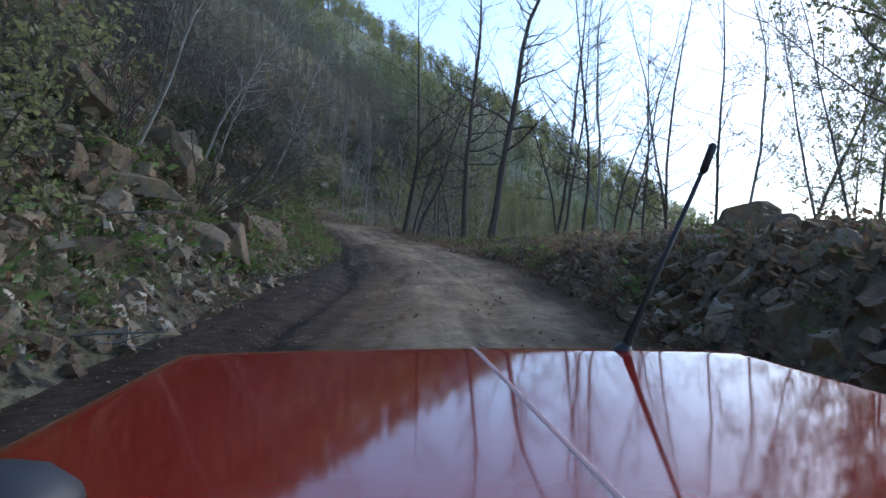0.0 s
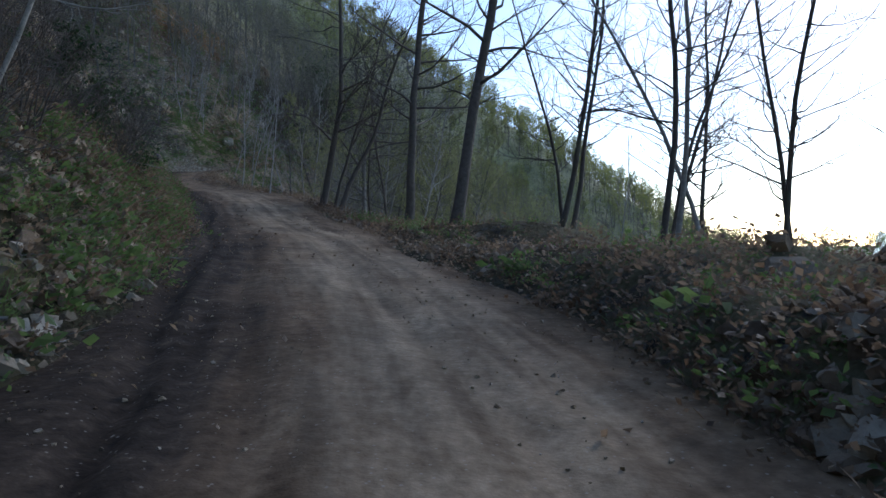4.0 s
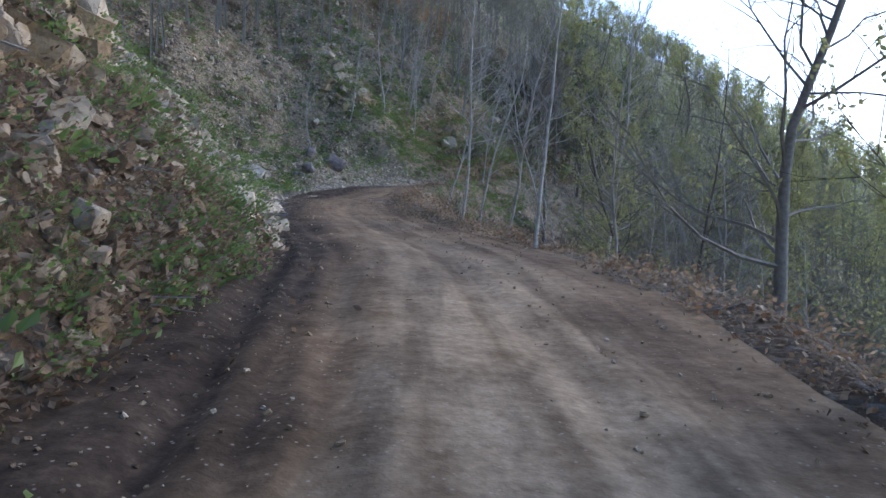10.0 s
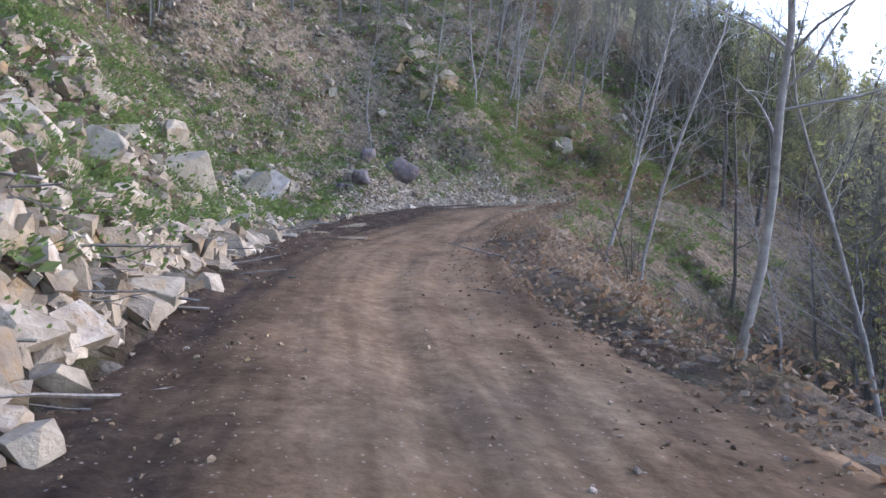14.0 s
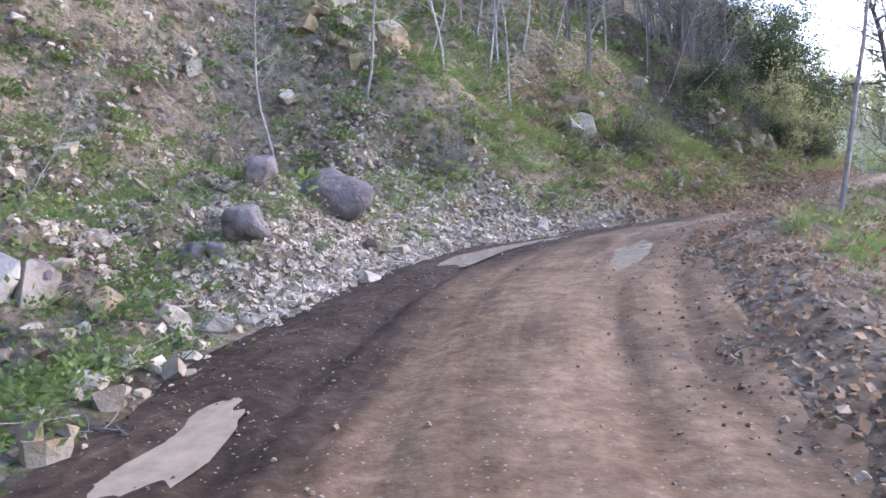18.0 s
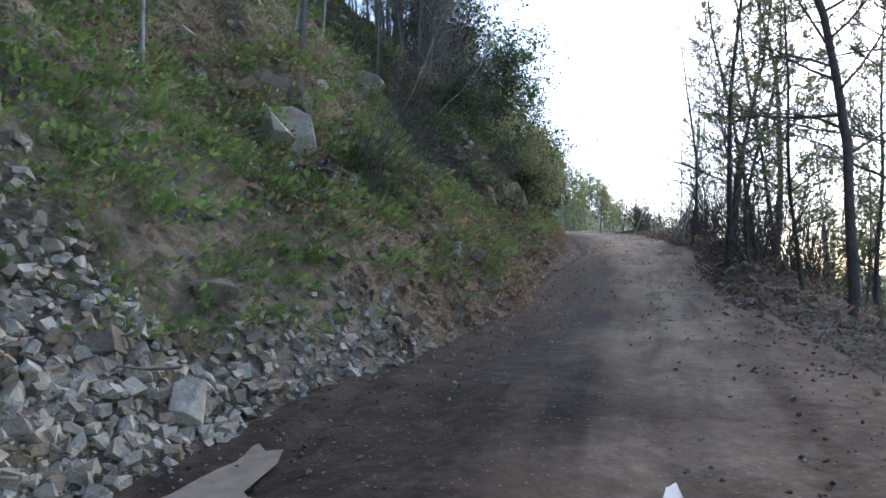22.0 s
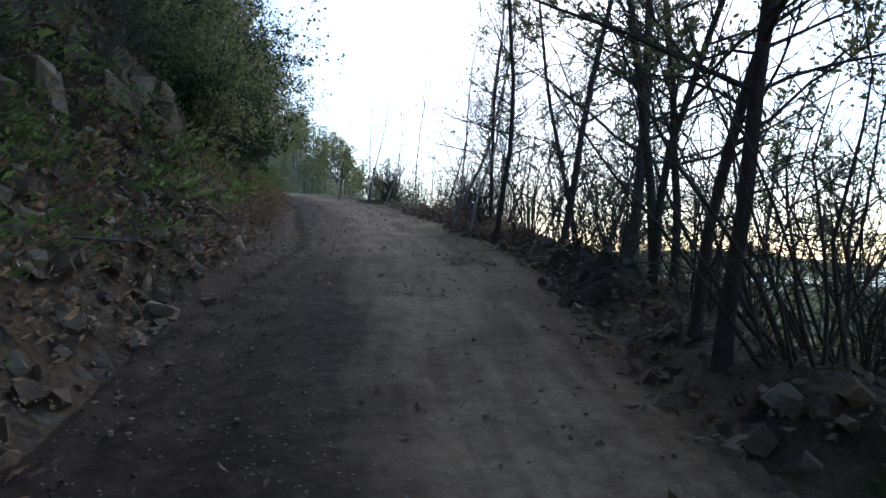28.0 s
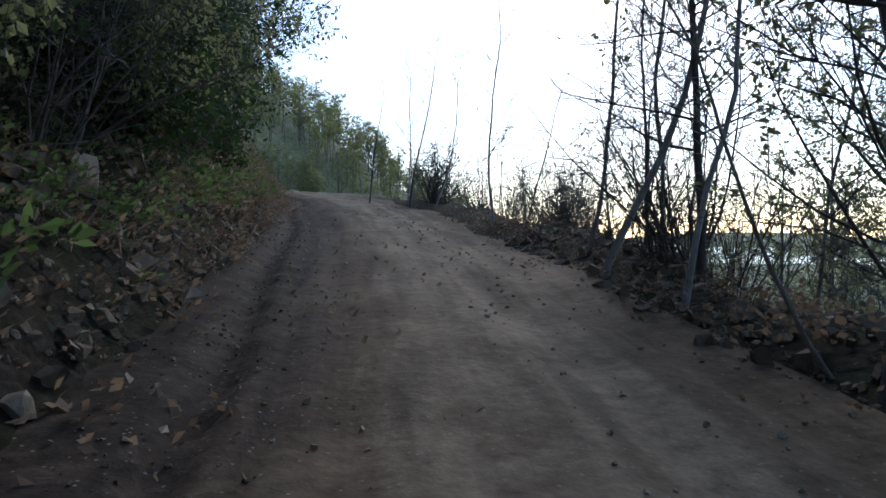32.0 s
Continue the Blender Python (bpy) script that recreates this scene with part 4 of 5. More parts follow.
def slope_places(n, pick, lo, hi, seed, kinds):
    r = np.random.default_rng(seed)
    xy = np.array([pick(r) for _ in range(n)])
    z = lie(xy[:, 0], xy[:, 1])
    return np.column_stack([xy, z, r.uniform(lo, hi, n), r.uniform(0, 6.28, n), r.normal(0.0, 0.05, n), r.normal(0, 0.05, n), r.integers(0, kinds, n)])


def left_pick(r):
    s = r.uniform(-20, 140)
    near = 4.0 if s < 34 or s > 84 else 7.5 if not 52 < s < 80 else 10
    return at(s, -float(LEFT_FOOT(s)) - near - 45 * r.random() ** 1.4)[:2]


def right_pick(r):
    s = r.uniform(28, 92)
    return at(s, float(RIGHT_EDGE(s)) + 8.5 + 40 * r.random() ** 1.2)[:2]


NEAR_LEAF = [far_tree(k + 19, 16, 0.05) for k in range(4)]
FAR_BARE, FAR_LEAF = [far_tree(k, 3, 0.06) for k in range(4)], [far_tree(k + 9, 9) for k in range(4)]
joined("woods_uphill", FAR_BARE + NEAR_LEAF[:2], slope_places(1500, left_pick, 0.45, 0.9, 3, 6), [BARK_GREY, LEAF_HAZE], "leafless wood on the steep slope above the road", "woods")
joined("woods_downhill", FAR_BARE + NEAR_LEAF[:1], slope_places(640, right_pick, 0.4, 0.8, 4, 5), [BARK_GREY, LEAF_HAZE], "wood with young leaves on the slope below the road", "woods")
joined("woods_roadside", FAR_BARE[:2] + NEAR_LEAF, slope_places(420, lambda r: at(q := r.uniform(70, 140), float(RIGHT_EDGE(q)) + 7 + 26 * r.random())[:2], 0.5, 0.95, 8, 6), [BARK_GREY, LEAF_FAR], "young wood in leaf on the slope below the road", "woods")
joined("woods_far", FAR_BARE[:2] + FAR_LEAF, slope_places(3000, lambda r: (r.uniform(-130, 110), r.uniform(150, 300)), 0.8, 1.35, 5, 6), [BARK_GREY, LEAF_FAR], "spring wood covering the far mountain side", "woods")
joined("woods_valley", FAR_LEAF, slope_places(600, lambda r: (r.uniform(60, 420), r.uniform(-60, 420)), 0.9, 1.5, 6, 4), [BARK_GREY, LEAF_FAR], "distant woods on the valley floor", "woods")

# backdrop of far hills: painted haze that glows to blend with the sky
HAZE, nt, b = nodes_of("glowing_haze", 1.0)
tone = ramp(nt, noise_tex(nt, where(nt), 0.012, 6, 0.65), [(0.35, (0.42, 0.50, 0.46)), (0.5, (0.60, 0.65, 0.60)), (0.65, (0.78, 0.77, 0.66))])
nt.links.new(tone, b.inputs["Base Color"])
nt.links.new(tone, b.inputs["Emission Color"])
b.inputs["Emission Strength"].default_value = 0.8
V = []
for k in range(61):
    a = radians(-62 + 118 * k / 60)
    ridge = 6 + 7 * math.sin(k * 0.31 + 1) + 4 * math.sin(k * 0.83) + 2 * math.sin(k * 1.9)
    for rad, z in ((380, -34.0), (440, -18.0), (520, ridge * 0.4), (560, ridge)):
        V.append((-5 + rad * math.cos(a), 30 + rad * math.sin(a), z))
tagged(mesh_object("backdrop", V, grid_faces(61, 4), HAZE, smooth_faces=True), "far side of the valley with pale haze painted on and glowing", "hills", kind="structure")

# ---- rocks ----
def rock_mesh(seed, flat=0.7, cuts=9, worn=0.018):
    """An angular broken block: a box cut by planes, its edges worn."""
    r = np.random.default_rng(seed)
    bm = bmesh.new()
    bmesh.ops.create_cube(bm, size=1.0)
    dims = (r.uniform(0.8, 1.1), r.uniform(0.55, 0.85), r.uniform(0.55, 0.8) * flat * 1.3)
    for v in bm.verts:
        v.co = Vector([c * k for c, k in zip(v.co, dims)]) + Vector(r.normal(0, 0.12, 3))
    for _ in range(cuts):
        n = Vector(r.normal(0, 1, 3)).normalized()
        reach = max(v.co.dot(n) for v in bm.verts) * r.uniform(0.62, 0.9)
        bmesh.ops.bisect_plane(bm, geom=bm.verts[:] + bm.edges[:] + bm.faces[:], plane_co=n * reach, plane_no=n, clear_outer=True)
        bmesh.ops.contextual_create(bm, geom=[e for e in bm.edges if e.is_boundary])
    bmesh.ops.remove_doubles(bm, verts=bm.verts[:], dist=0.02)
    if worn:
        bmesh.ops.bevel(bm, geom=bm.edges[:], offset=worn, segments=1, affect="EDGES", clamp_overlap=True)
    bmesh.ops.recalc_face_normals(bm, faces=bm.faces[:])
    bmesh.ops.triangulate(bm, faces=bm.faces[:])
    me = bpy.data.meshes.new("rock")
    bm.to_mesh(me)
    bm.free()
    me.polygons.foreach_set("use_smooth", [False] * len(me.polygons))
    return me


ROCKS = {mat: [rock_mesh(100 + k, 0.6 + 0.1 * (k % 4)) for k in range(9)] for mat in ("brown", "pale", "tan", "cream")}


def boulder_mesh(seed):
    bm = bmesh.new()
    bmesh.ops.create_icosphere(bm, subdivisions=4, radius=0.5)
    for v in bm.verts:
        c = v.co.copy()
        n1 = noise.noise(c * 2.2 + Vector((seed, 0, 0)))
        n2 = noise.noise(c * 7 + Vector((0, seed, 0)))
        flat = max(0.0, c.dot(Vector((0.5, -0.4, 0.75)).normalized()) - 0.34)
        v.co = c * (1 + 0.28 * n1 + 0.05 * n2) - Vector((0.5, -0.4, 0.75)).normalized() * flat * 0.8
        v.co.y *= 0.75
        v.co.z *= 0.7
    me = bpy.data.meshes.new("boulder")
    bm.to_mesh(me)
    bm.free()
    return me


ROCKS["round"] = [boulder_mesh(3.7 * k) for k in range(9)]
for mat, lst in ROCKS.items():
    for me in lst:
        me.materials.append(ROCK_PALE if mat == "pale" else ROCK_CREAM if mat == "cream" else ROCK_PLUM if mat == "round" else ROCK_TAN if mat == "tan" else ROCK_BROWN)


def put_rock(mat, x, y, size, r, z=None, sink=0.25, label="", name="rock", group="loose rocks on the bank"):
    ob = new(name, ROCKS[mat][r.integers(0, 9)])
    ob.matrix_basis = Matrix.Translation((x, y, (ground_z(x, y) if z is None else z) + size * (0.3 - sink))) @ Euler((r.normal(0, 0.4), r.normal(0, 0.4), r.random() * 6.28)).to_matrix().to_4x4() @ Matrix.Scale(size, 4)
    return tagged(ob, label or ("angular brown-grey rock on the roadside bank" if mat not in ("pale", "cream") else "cream-coloured angular broken rock" if mat == "cream" else "pale angular broken rock at the foot of the bank"), "rock", group)


r = np.random.default_rng(21)
# broken blocks: stretch along the road, off the road, count, sizes
for mat, s0, s1, d0, d1, n, a, b in [("brown", 6, 19, -3.0, -6.0, 34, 0.3, 0.8), ("brown", 8.5, 16.5, -2.8, -4.6, 18, 0.45, 0.9), ("brown", -2, 8, -2.5, -3.4, 16, 0.15, 0.35), ("brown", 3, 15, 2.6, 4.4, 18, 0.2, 0.42), ("brown", 4, 17, 4.2, 7.0, 26, 0.3, 0.85), ("brown", 18, 25, 2.3, 3.4, 8, 0.15, 0.4),
                                     ("pale", 47, 62, -1.9, -5.4, 44, 0.2, 0.48), ("cream", 53, 62, -2.1, -5.4, 30, 0.2, 0.5), ("cream", 62, 65.5, -4.4, -6.4, 16, 0.3, 0.7), ("pale", 36, 46, -2.2, -5.0, 14, 0.2, 0.45), ("pale", 64, 76, -2.7, -6.0, 12, 0.2, 0.4), ("brown", 86, 106, -2.6, -5.5, 24, 0.25, 0.6), ("tan", 88.5, 95, -2.1, -3.4, 30, 0.12, 0.36), ("brown", 80, 89, -2.1, -3.6, 12, 0.15, 0.3)]:
    for _ in range(n):
        s = r.uniform(s0, s1)
        side = LEFT_FOOT(s) - 2.2 if d0 < 0 else 0
        x, y, _ = at(s, r.uniform(min(d0, d1), max(d0, d1)) - float(side))
        put_rock(mat, x, y, a + (b - a) * r.random() ** 1.7, r)
for mat, x, y, size, label in [("brown", -3.0, -0.9, 1.0, "large split brown boulder on the bank"), ("brown", -4.2, -0.6, 1.1, "flat-topped tan boulder high on the bank"), ("brown", -3.9, 2.6, 1.05, "large brown boulder on the bank"),
                               ("round", -23.6, 55.3, 1.4, "large rounded purple-grey boulder on the scree"), ("round", -23.6, 52.85, 0.85, "rounded grey boulder on the scree"), ("round", -24.4, 54.4, 0.8, "grey boulder on the scree"), ("round", -24.1, 55.4, 0.7, "grey boulder on the scree"), ("round", -23.95, 52.1, 0.42, "grey stone on the scree"), ("round", -23.7, 52.3, 0.38, "grey stone on the scree"), ("round", -24.25, 49.95, 0.6, "grey stone beside the road"), ("tan", -23.5, 50.2, 0.45, "tan stone beside the road"), ("cream", -22.7, 50.3, 0.32, "cream stone beside the road"), ("cream", -22.5, 50.6, 0.3, "cream stone beside the road"), ("pale", -22.6, 54.9, 0.38, "white stone at the foot of the scree"), ("pale", -22.3, 55.4, 0.36, "white stone at the foot of the scree"), ("pale", -20.8, 59.9, 0.4, "white stone at the foot of the bank"),
                               ("pale", -19.5, 74.3, 0.8, "pale slab sticking out of the bank"),
                               ("tan", -14.0, 27.5, 0.9, "tan block high on the bank"), ("pale", -12.0, 25.2, 0.8, "pale block high on the bank"), ("tan", -13.1, 26.6, 0.7, "tan block high on the bank"), ("pale", -21.25, 65.9, 0.6, "white rock outcrop in the bank"), ("cream", -20.95, 66.5, 0.75, "white rock outcrop in the bank"), ("cream", -20.75, 66.9, 0.8, "white rock outcrop in the bank"), ("cream", -24.56, 48.45, 0.8, "large cream-coloured broken block at the foot of the bank"), ("cream", -24.83, 49.07, 0.9, "large cream-coloured broken block at the foot of the bank"), ("cream", -24.37, 49.32, 0.85, "large cream-coloured broken block at the foot of the bank"), ("cream", -24.27, 48.4, 0.6, "large cream-coloured broken block at the foot of the bank"), ("cream", -24.07, 49.79, 0.5, "large cream-coloured broken block at the foot of the bank"), ("cream", -22.86, 50.46, 0.4, "large cream-coloured broken block at the foot of the bank"), ("cream", -25.2, 48.9, 0.7, "large cream-coloured broken block at the foot of the bank"), ("cream", -22.54, 47.58, 0.35, "large cream-coloured broken block at the foot of the bank"), ("cream", -21.28, 42.73, 1.0, "large cream-coloured broken block at the foot of the bank"), ("cream", -22.21, 44.47, 1.0, "large cream-coloured broken block at the foot of the bank"), ("cream", -25.4, 46.3, 1.0, "large cream-coloured broken block at the foot of the bank"), ("cream", -16.9, 37.0, 0.55, "large cream-coloured broken block at the foot of the bank"), ("cream", -17.2, 36.9, 0.6, "large cream-coloured broken block at the foot of the bank"), ("cream", -18.43, 38.88, 0.7, "large cream-coloured broken block at the foot of the bank"), ("cream", -19.48, 39.47, 0.8, "large cream-coloured broken block at the foot of the bank"), ("cream", -19.6, 38.6, 0.9, "large cream-coloured broken block at the foot of the bank"), ("cream", -13.53, 32.16, 0.6, "large cream-coloured broken block at the foot of the bank"), ("cream", -14.3, 33.67, 0.5, "large cream-coloured broken block at the foot of the bank"), ("pale", -21.26, 67.56, 0.8, "white rock outcrop in the bank"), ("pale", -20.7, 67.9, 0.6, "white rock outcrop in the bank"), ("tan", -21.5, 66.9, 0.6, "white rock outcrop in the bank"), ("pale", -19.4, 72.7, 0.9, "pale slab sticking out of the bank"), ("brown", -15.0, 76.6, 0.45, "dark rock slab in the bank"), ("brown", -14.7, 77.4, 0.45, "dark rock slab in the bank"), ("brown", -13.3, 81.5, 0.45, "dark rock slab in the bank"), ("brown", -12.7, 83.4, 0.45, "dark rock slab in the bank"), ("brown", -13.6, 81.3, 0.45, "dark rock slab in the bank"), ("brown", -15.7, 76.0, 0.45, "dark rock slab in the bank"), ("brown", -16.2, 74.6, 0.45, "dark rock slab in the bank"), ("brown", -14.2, 79.5, 0.45, "dark rock slab in the bank"), ("pale", -17.9, 67.0, 0.3, "tan block at the roadside"), ("brown", -17.5, 67.5, 0.4, "grey block at the roadside"),
                               ("round", -16.6, 70.9, 0.45, "rounded grey stone on the bank"), ("pale", -22.0, 53.4, 0.4, "white stone beside the road"), ("pale", -21.7, 53.9, 0.4, "white stone beside the road"), ("pale", -20.9, 61.2, 0.35, "white stone beside the road")]:
    put_rock(mat, x, y, size, r, sink=0.12 if mat == "round" else 0.2 if "outcrop" in label else 0.5 if "slab in" in label else 0.25, label=label, name="boulder" if size > 0.6 else "rock", group="boulders" if size > 0.6 else "loose rocks on the bank")


for _ in range(20):  # jumbled blocks high on the bank
    put_rock("tan" if r.random() < 0.5 else "pale", -12.6 + r.normal(0, 0.8), 25.8 + r.normal(0, 1.2), r.uniform(0.3, 0.7), r, label="pale tan block in a jumble on the bank", group="jumbled blocks")
r2 = np.random.default_rng(23)
for _ in range(22):  # upright slabs of the cliff, half buried in the bank
    s = r2.choice((r2.uniform(90.5, 96), r2.uniform(96, 104)))
    d = -float(LEFT_FOOT(s)) - r2.uniform(1.0, 2.6)
    x, y, _ = at(s, d)
    ob = put_rock("brown", x, y, r2.uniform(0.45, 0.8), r2, sink=0.4, label="upright grey slab of the broken cliff", name="boulder", group="cliff slabs")
    ob.matrix_basis = Matrix.Translation(ob.location) @ Euler((r2.normal(0, 0.12), r2.normal(0, 0.12), r2.uniform(0.2, 0.9))).to_matrix().to_4x4() @ Matrix.Diagonal((0.32, 0.42, r2.uniform(0.7, 1.2), 1))
for _ in range(22):  # a broken mass of tan rock standing out of the slope
    put_rock("tan", -26.4 + r.normal(0, 0.9), 62.6 + r.normal(0, 0.8), r.uniform(0.4, 0.95), r, sink=0.38, label="tan block of the rock outcrop in the hillside", name="boulder", group="outcrop")


def template(me):
    me.calc_loop_triangles()
    v = np.array([p.co[:] for p in me.vertices])
    f = np.array([t.vertices[:] for t in me.loop_triangles])
    return v, f, None


def scatter(n, seed, zones, lo, hi, kinds, power=2.0, lift=0.0):
    """Places on the land in zones: s from, to, offset beyond the road's edge from, to (left edge if negative), weight."""
    r = np.random.default_rng(seed)
    w = np.array([z[4] for z in zones], float)
    z = np.array([q[:4] for q in zones])[r.choice(len(zones), n, p=w / w.sum())]
    s = r.uniform(z[:, 0], z[:, 1])
    u = r.random(n)
    off = z[:, 2] + (z[:, 3] - z[:, 2]) * u ** 1.3
    d = np.where(z[:, 3] < 0, -LEFT_FOOT(s) + off + r.normal(0, 0.16, n), RIGHT_EDGE(s) + off)
    x, y = plan(s, d)
    zz = lie(x, y)
    e = 0.15
    sx, sy = (lie(x + e, y) - lie(x - e, y)) / (2 * e), (lie(x, y + e) - lie(x, y - e)) / (2 * e)
    size = lo + (hi - lo) * r.random(n) ** power
    return np.column_stack([x, y, zz + lift, size, r.uniform(0, 6.28, n), -sx.clip(-1, 1) * 0.6, -sy.clip(-1, 1) * 0.6, r.integers(0, kinds, n)])


TEMPL = []
for k in range(14):
    v, f, _ = template(rock_mesh(140 + k, 0.6 + 0.12 * (k % 4), 5 + k % 3, 0))
    TEMPL.append((v @ np.array(Euler((k * 1.3, k * 2.1, k * 0.7)).to_matrix()) * (0.85, 0.85, 0.8), f, None))
joined("stones_dark", TEMPL, scatter(15000, 31, [(-4, 22, -0.05, -4.5, 3), (-2, 15, 0.1, 5, 2.0), (20, 46, -0.05, -5, 4), (20, 34, 0.1, 2, 0.3), (78, 110, -0.05, -3.4, 3.2), (80, 105, 0, 1.5, 0.6)], 0.05, 0.26, 14), [ROCK_BROWN], "loose brown-grey stones on the bank", "stones")
joined("stones_pale", TEMPL, scatter(19000, 32, [(45, 62, -0.1, -5, 4), (62, 67, -0.1, -6, 0.5), (-4, 20, -0.05, -3, 1), (-4, 15, 0.1, 5, 1.0), (44, 73, -3, -12, 2.2), (44, 78, -6, -20, 3.5), (78, 92, -2, -14, 0.8)], 0.035, 0.32, 14, 3.0), [ROCK_PALE], "pale broken scree stones below the cutting", "stones")


joined("scree", TEMPL, scatter(22000, 34, [(67, 75.4, -0.02, -1.8, 4), (67, 74, -1.5, -5, 4), (66, 72.5, -4, -8, 2), (75, 79, -0.02, -0.5, 0.35)], 0.022, 0.17, 14, 2.3), [ROCK_PALE], "small pale scree stones spilling to the road", "stones")
joined("rubble_pale", TEMPL, scatter(3000, 35, [(46, 62, -0.05, -6, 5), (62, 66, -2.4, -6, 0.8), (42, 80, -5, -18, 3.6)], 0.14, 0.5, 14, 2.2), [ROCK_PALE], "tumbled pale blocks on the slope", "stones")
joined("rubble_dark", TEMPL, scatter(4200, 36, [(-4, 14.5, 0.1, 6, 1.7), (-4, 24, -0.3, -7, 4), (20, 46, -0.3, -6, 1.5), (84, 110, -0.8, -7, 0.6)], 0.1, 0.42, 14, 2.2), [ROCK_BROWN], "tumbled brown blocks on the slope", "stones")


joined("rubble_tan", TEMPL, scatter(420, 39, [(33, 46, -2.4, -5.6, 5)], 0.3, 0.95, 14, 1.6), [ROCK_TAN], "jumbled tan blocks in a band along the top of the cutting", "stones")


def flat_scatter(name, n, seed, s0, s1, lo, hi, material, label):
    """Small stones pressed into the road."""
    r = np.random.default_rng(seed)
    s = r.uniform(s0, s1, n)
    d = np.where(r.random(n) < 0.5, RIGHT_EDGE(s) * r.uniform(0.3, 1.1, n), -LEFT_FOOT(s) * r.uniform(0.1, 1.05, n))
    rows = np.column_stack([*plan(s, d), road_z(s, d) + 0.002, lo + (hi - lo) * r.random(n) ** 2.5, r.uniform(0, 6.28, n), np.zeros(n), np.zeros(n), r.integers(0, 14, n)])
    joined(name, TEMPL, rows, [material], label, "stones")


r = np.random.default_rng(37)
for name, n, lo, hi, zones in (("mud_clods", 5500, 0.010, 0.045, [(-6, 46, -0.85, 0.3), (74, 125, -0.75, 0.3), (46, 80, 0.95, 0.35), (46, 80, -0.9, 0.35)]),):
    z = np.array(zones)[r.integers(0, len(zones), n)]
    s = r.uniform(z[:, 0], z[:, 1])
    q = r.normal(z[:, 2], z[:, 3] * 0.6)
    d = np.where(q < 0, q * LEFT_FOOT(s), q * RIGHT_EDGE(s))
    rows = np.column_stack([*plan(s, d), road_z(s, d) + 0.002, lo + (hi - lo) * r.random(n) ** 2.2, r.uniform(0, 6.28, n), np.zeros(n), np.zeros(n), r.integers(0, 14, n)])
    joined(name, TEMPL, rows, [CLOD], "clods of dark mud thrown up by wheels", "mud")
joined("spoil_heap_clods", TEMPL, scatter(11000, 38, [(52, 70, -0.1, 1.6, 5), (38, 52, -0.1, 1.2, 2), (70, 82, -0.1, 1.2, 1.2), (15, 30, -0.1, 2.6, 2.5), (78, 112, -3.8, 0.0, 0.7)], 0.012, 0.085, 14, 2.6), [EARTH_CLOD], "dry clods of earth heaped along the road's outer edge", "earth")
flat_scatter("gravel", 5000, 33, -6, 125, 0.012, 0.055, ROCK_TAN, "scattered tan stones pressed into the road")

# ---- low plants and fallen leaves ----
def herb_template(seed, n, size, spread):
    r = np.random.default_rng(seed)
    V, F = [], []
    for _ in range(n):
        a = r.random() * 6.28
        o = np.array((r.normal(0, spread), r.normal(0, spread), 0.02 + abs(r.normal(0, spread * 0.6))))
        leaf(V, F, o, (math.cos(a), math.sin(a), 0.5), size * (0.6 + 0.8 * r.random()), r)
    return np.array(V), np.array(F), np.zeros(len(F), int)


def grass_template(seed, n, h):
    r = np.random.default_rng(seed)
    V, F = [], []
    for _ in range(n):
        p = np.array((r.normal(0, 0.06), r.normal(0, 0.06), -0.02))
        t = p + np.array((r.normal(0, 0.12), r.normal(0, 0.12), h * r.uniform(0.5, 1.2)))
        k = len(V)
        V += [p - (0.004, 0, 0), p + (0.004, 0.002, 0), t]
        F.append((k, k + 1, k + 2))
    return np.array(V), np.array(F), np.zeros(len(F), int)


HERBS = [herb_template(k, 40, 0.056, 0.13) for k in range(4)] + [herb_template(9, 20, 0.1, 0.1)]
joined("low_plants", HERBS, scatter(12500, 41, [(-6, 22, -0.2, -2.0, 0.9), (-4, 20, 0.2, 5, 0.5), (18, 46, -0.05, -1.3, 1.0), (18, 46, -1.3, -5, 0.25), (44, 66, -0.5, -6, 3), (61, 67, -0.3, -4.5, 0.45), (75, 88, -0.5, -4.5, 1.2), (64, 92, -1.5, -8, 4), (84, 114, -0.5, -4, 1.6), (24, 34, 0.8, 3.5, 0.08), (62, 80, 1.4, 6, 0.5), (30, 92, -4, -20, 4), (52, 80, -4, -15, 5)], 0.5, 1.6, 5), [HERB], "low green herbs growing on the bank", "plants")
joined("grass_tufts", [grass_template(k, 30, 0.28) for k in range(3)], scatter(4500, 42, [(-6, 40, -0.3, -4, 1), (46, 92, -0.6, -18, 3), (24, 33, 0.6, 3, 0.1), (62, 80, 1.2, 4, 0.25)], 0.5, 1.4, 3), [HERB], "tufts of grass on the bank", "plants")
FALLEN = [herb_template(60 + k, 12, 0.075, 0.16) for k in range(3)]
joined("fallen_leaves", FALLEN, scatter(20000, 43, [(-6, 45, -0.0, -5, 5), (20, 46, -0.0, -5, 3), (45, 92, -1, -18, 2.5), (78, 125, -0.0, -5, 5), (-2, 60, 0.1, 6, 4), (-4, 18, 0.0, 6, 3), (60, 110, 0.1, 4, 1.5), (78, 112, -3.8, 0.0, 0.5), (-4, 45, -4.0, 0.0, 0.25)], 0.6, 1.3, 3), [LITTER], "brown dead leaves lying on the slope", "leaves")


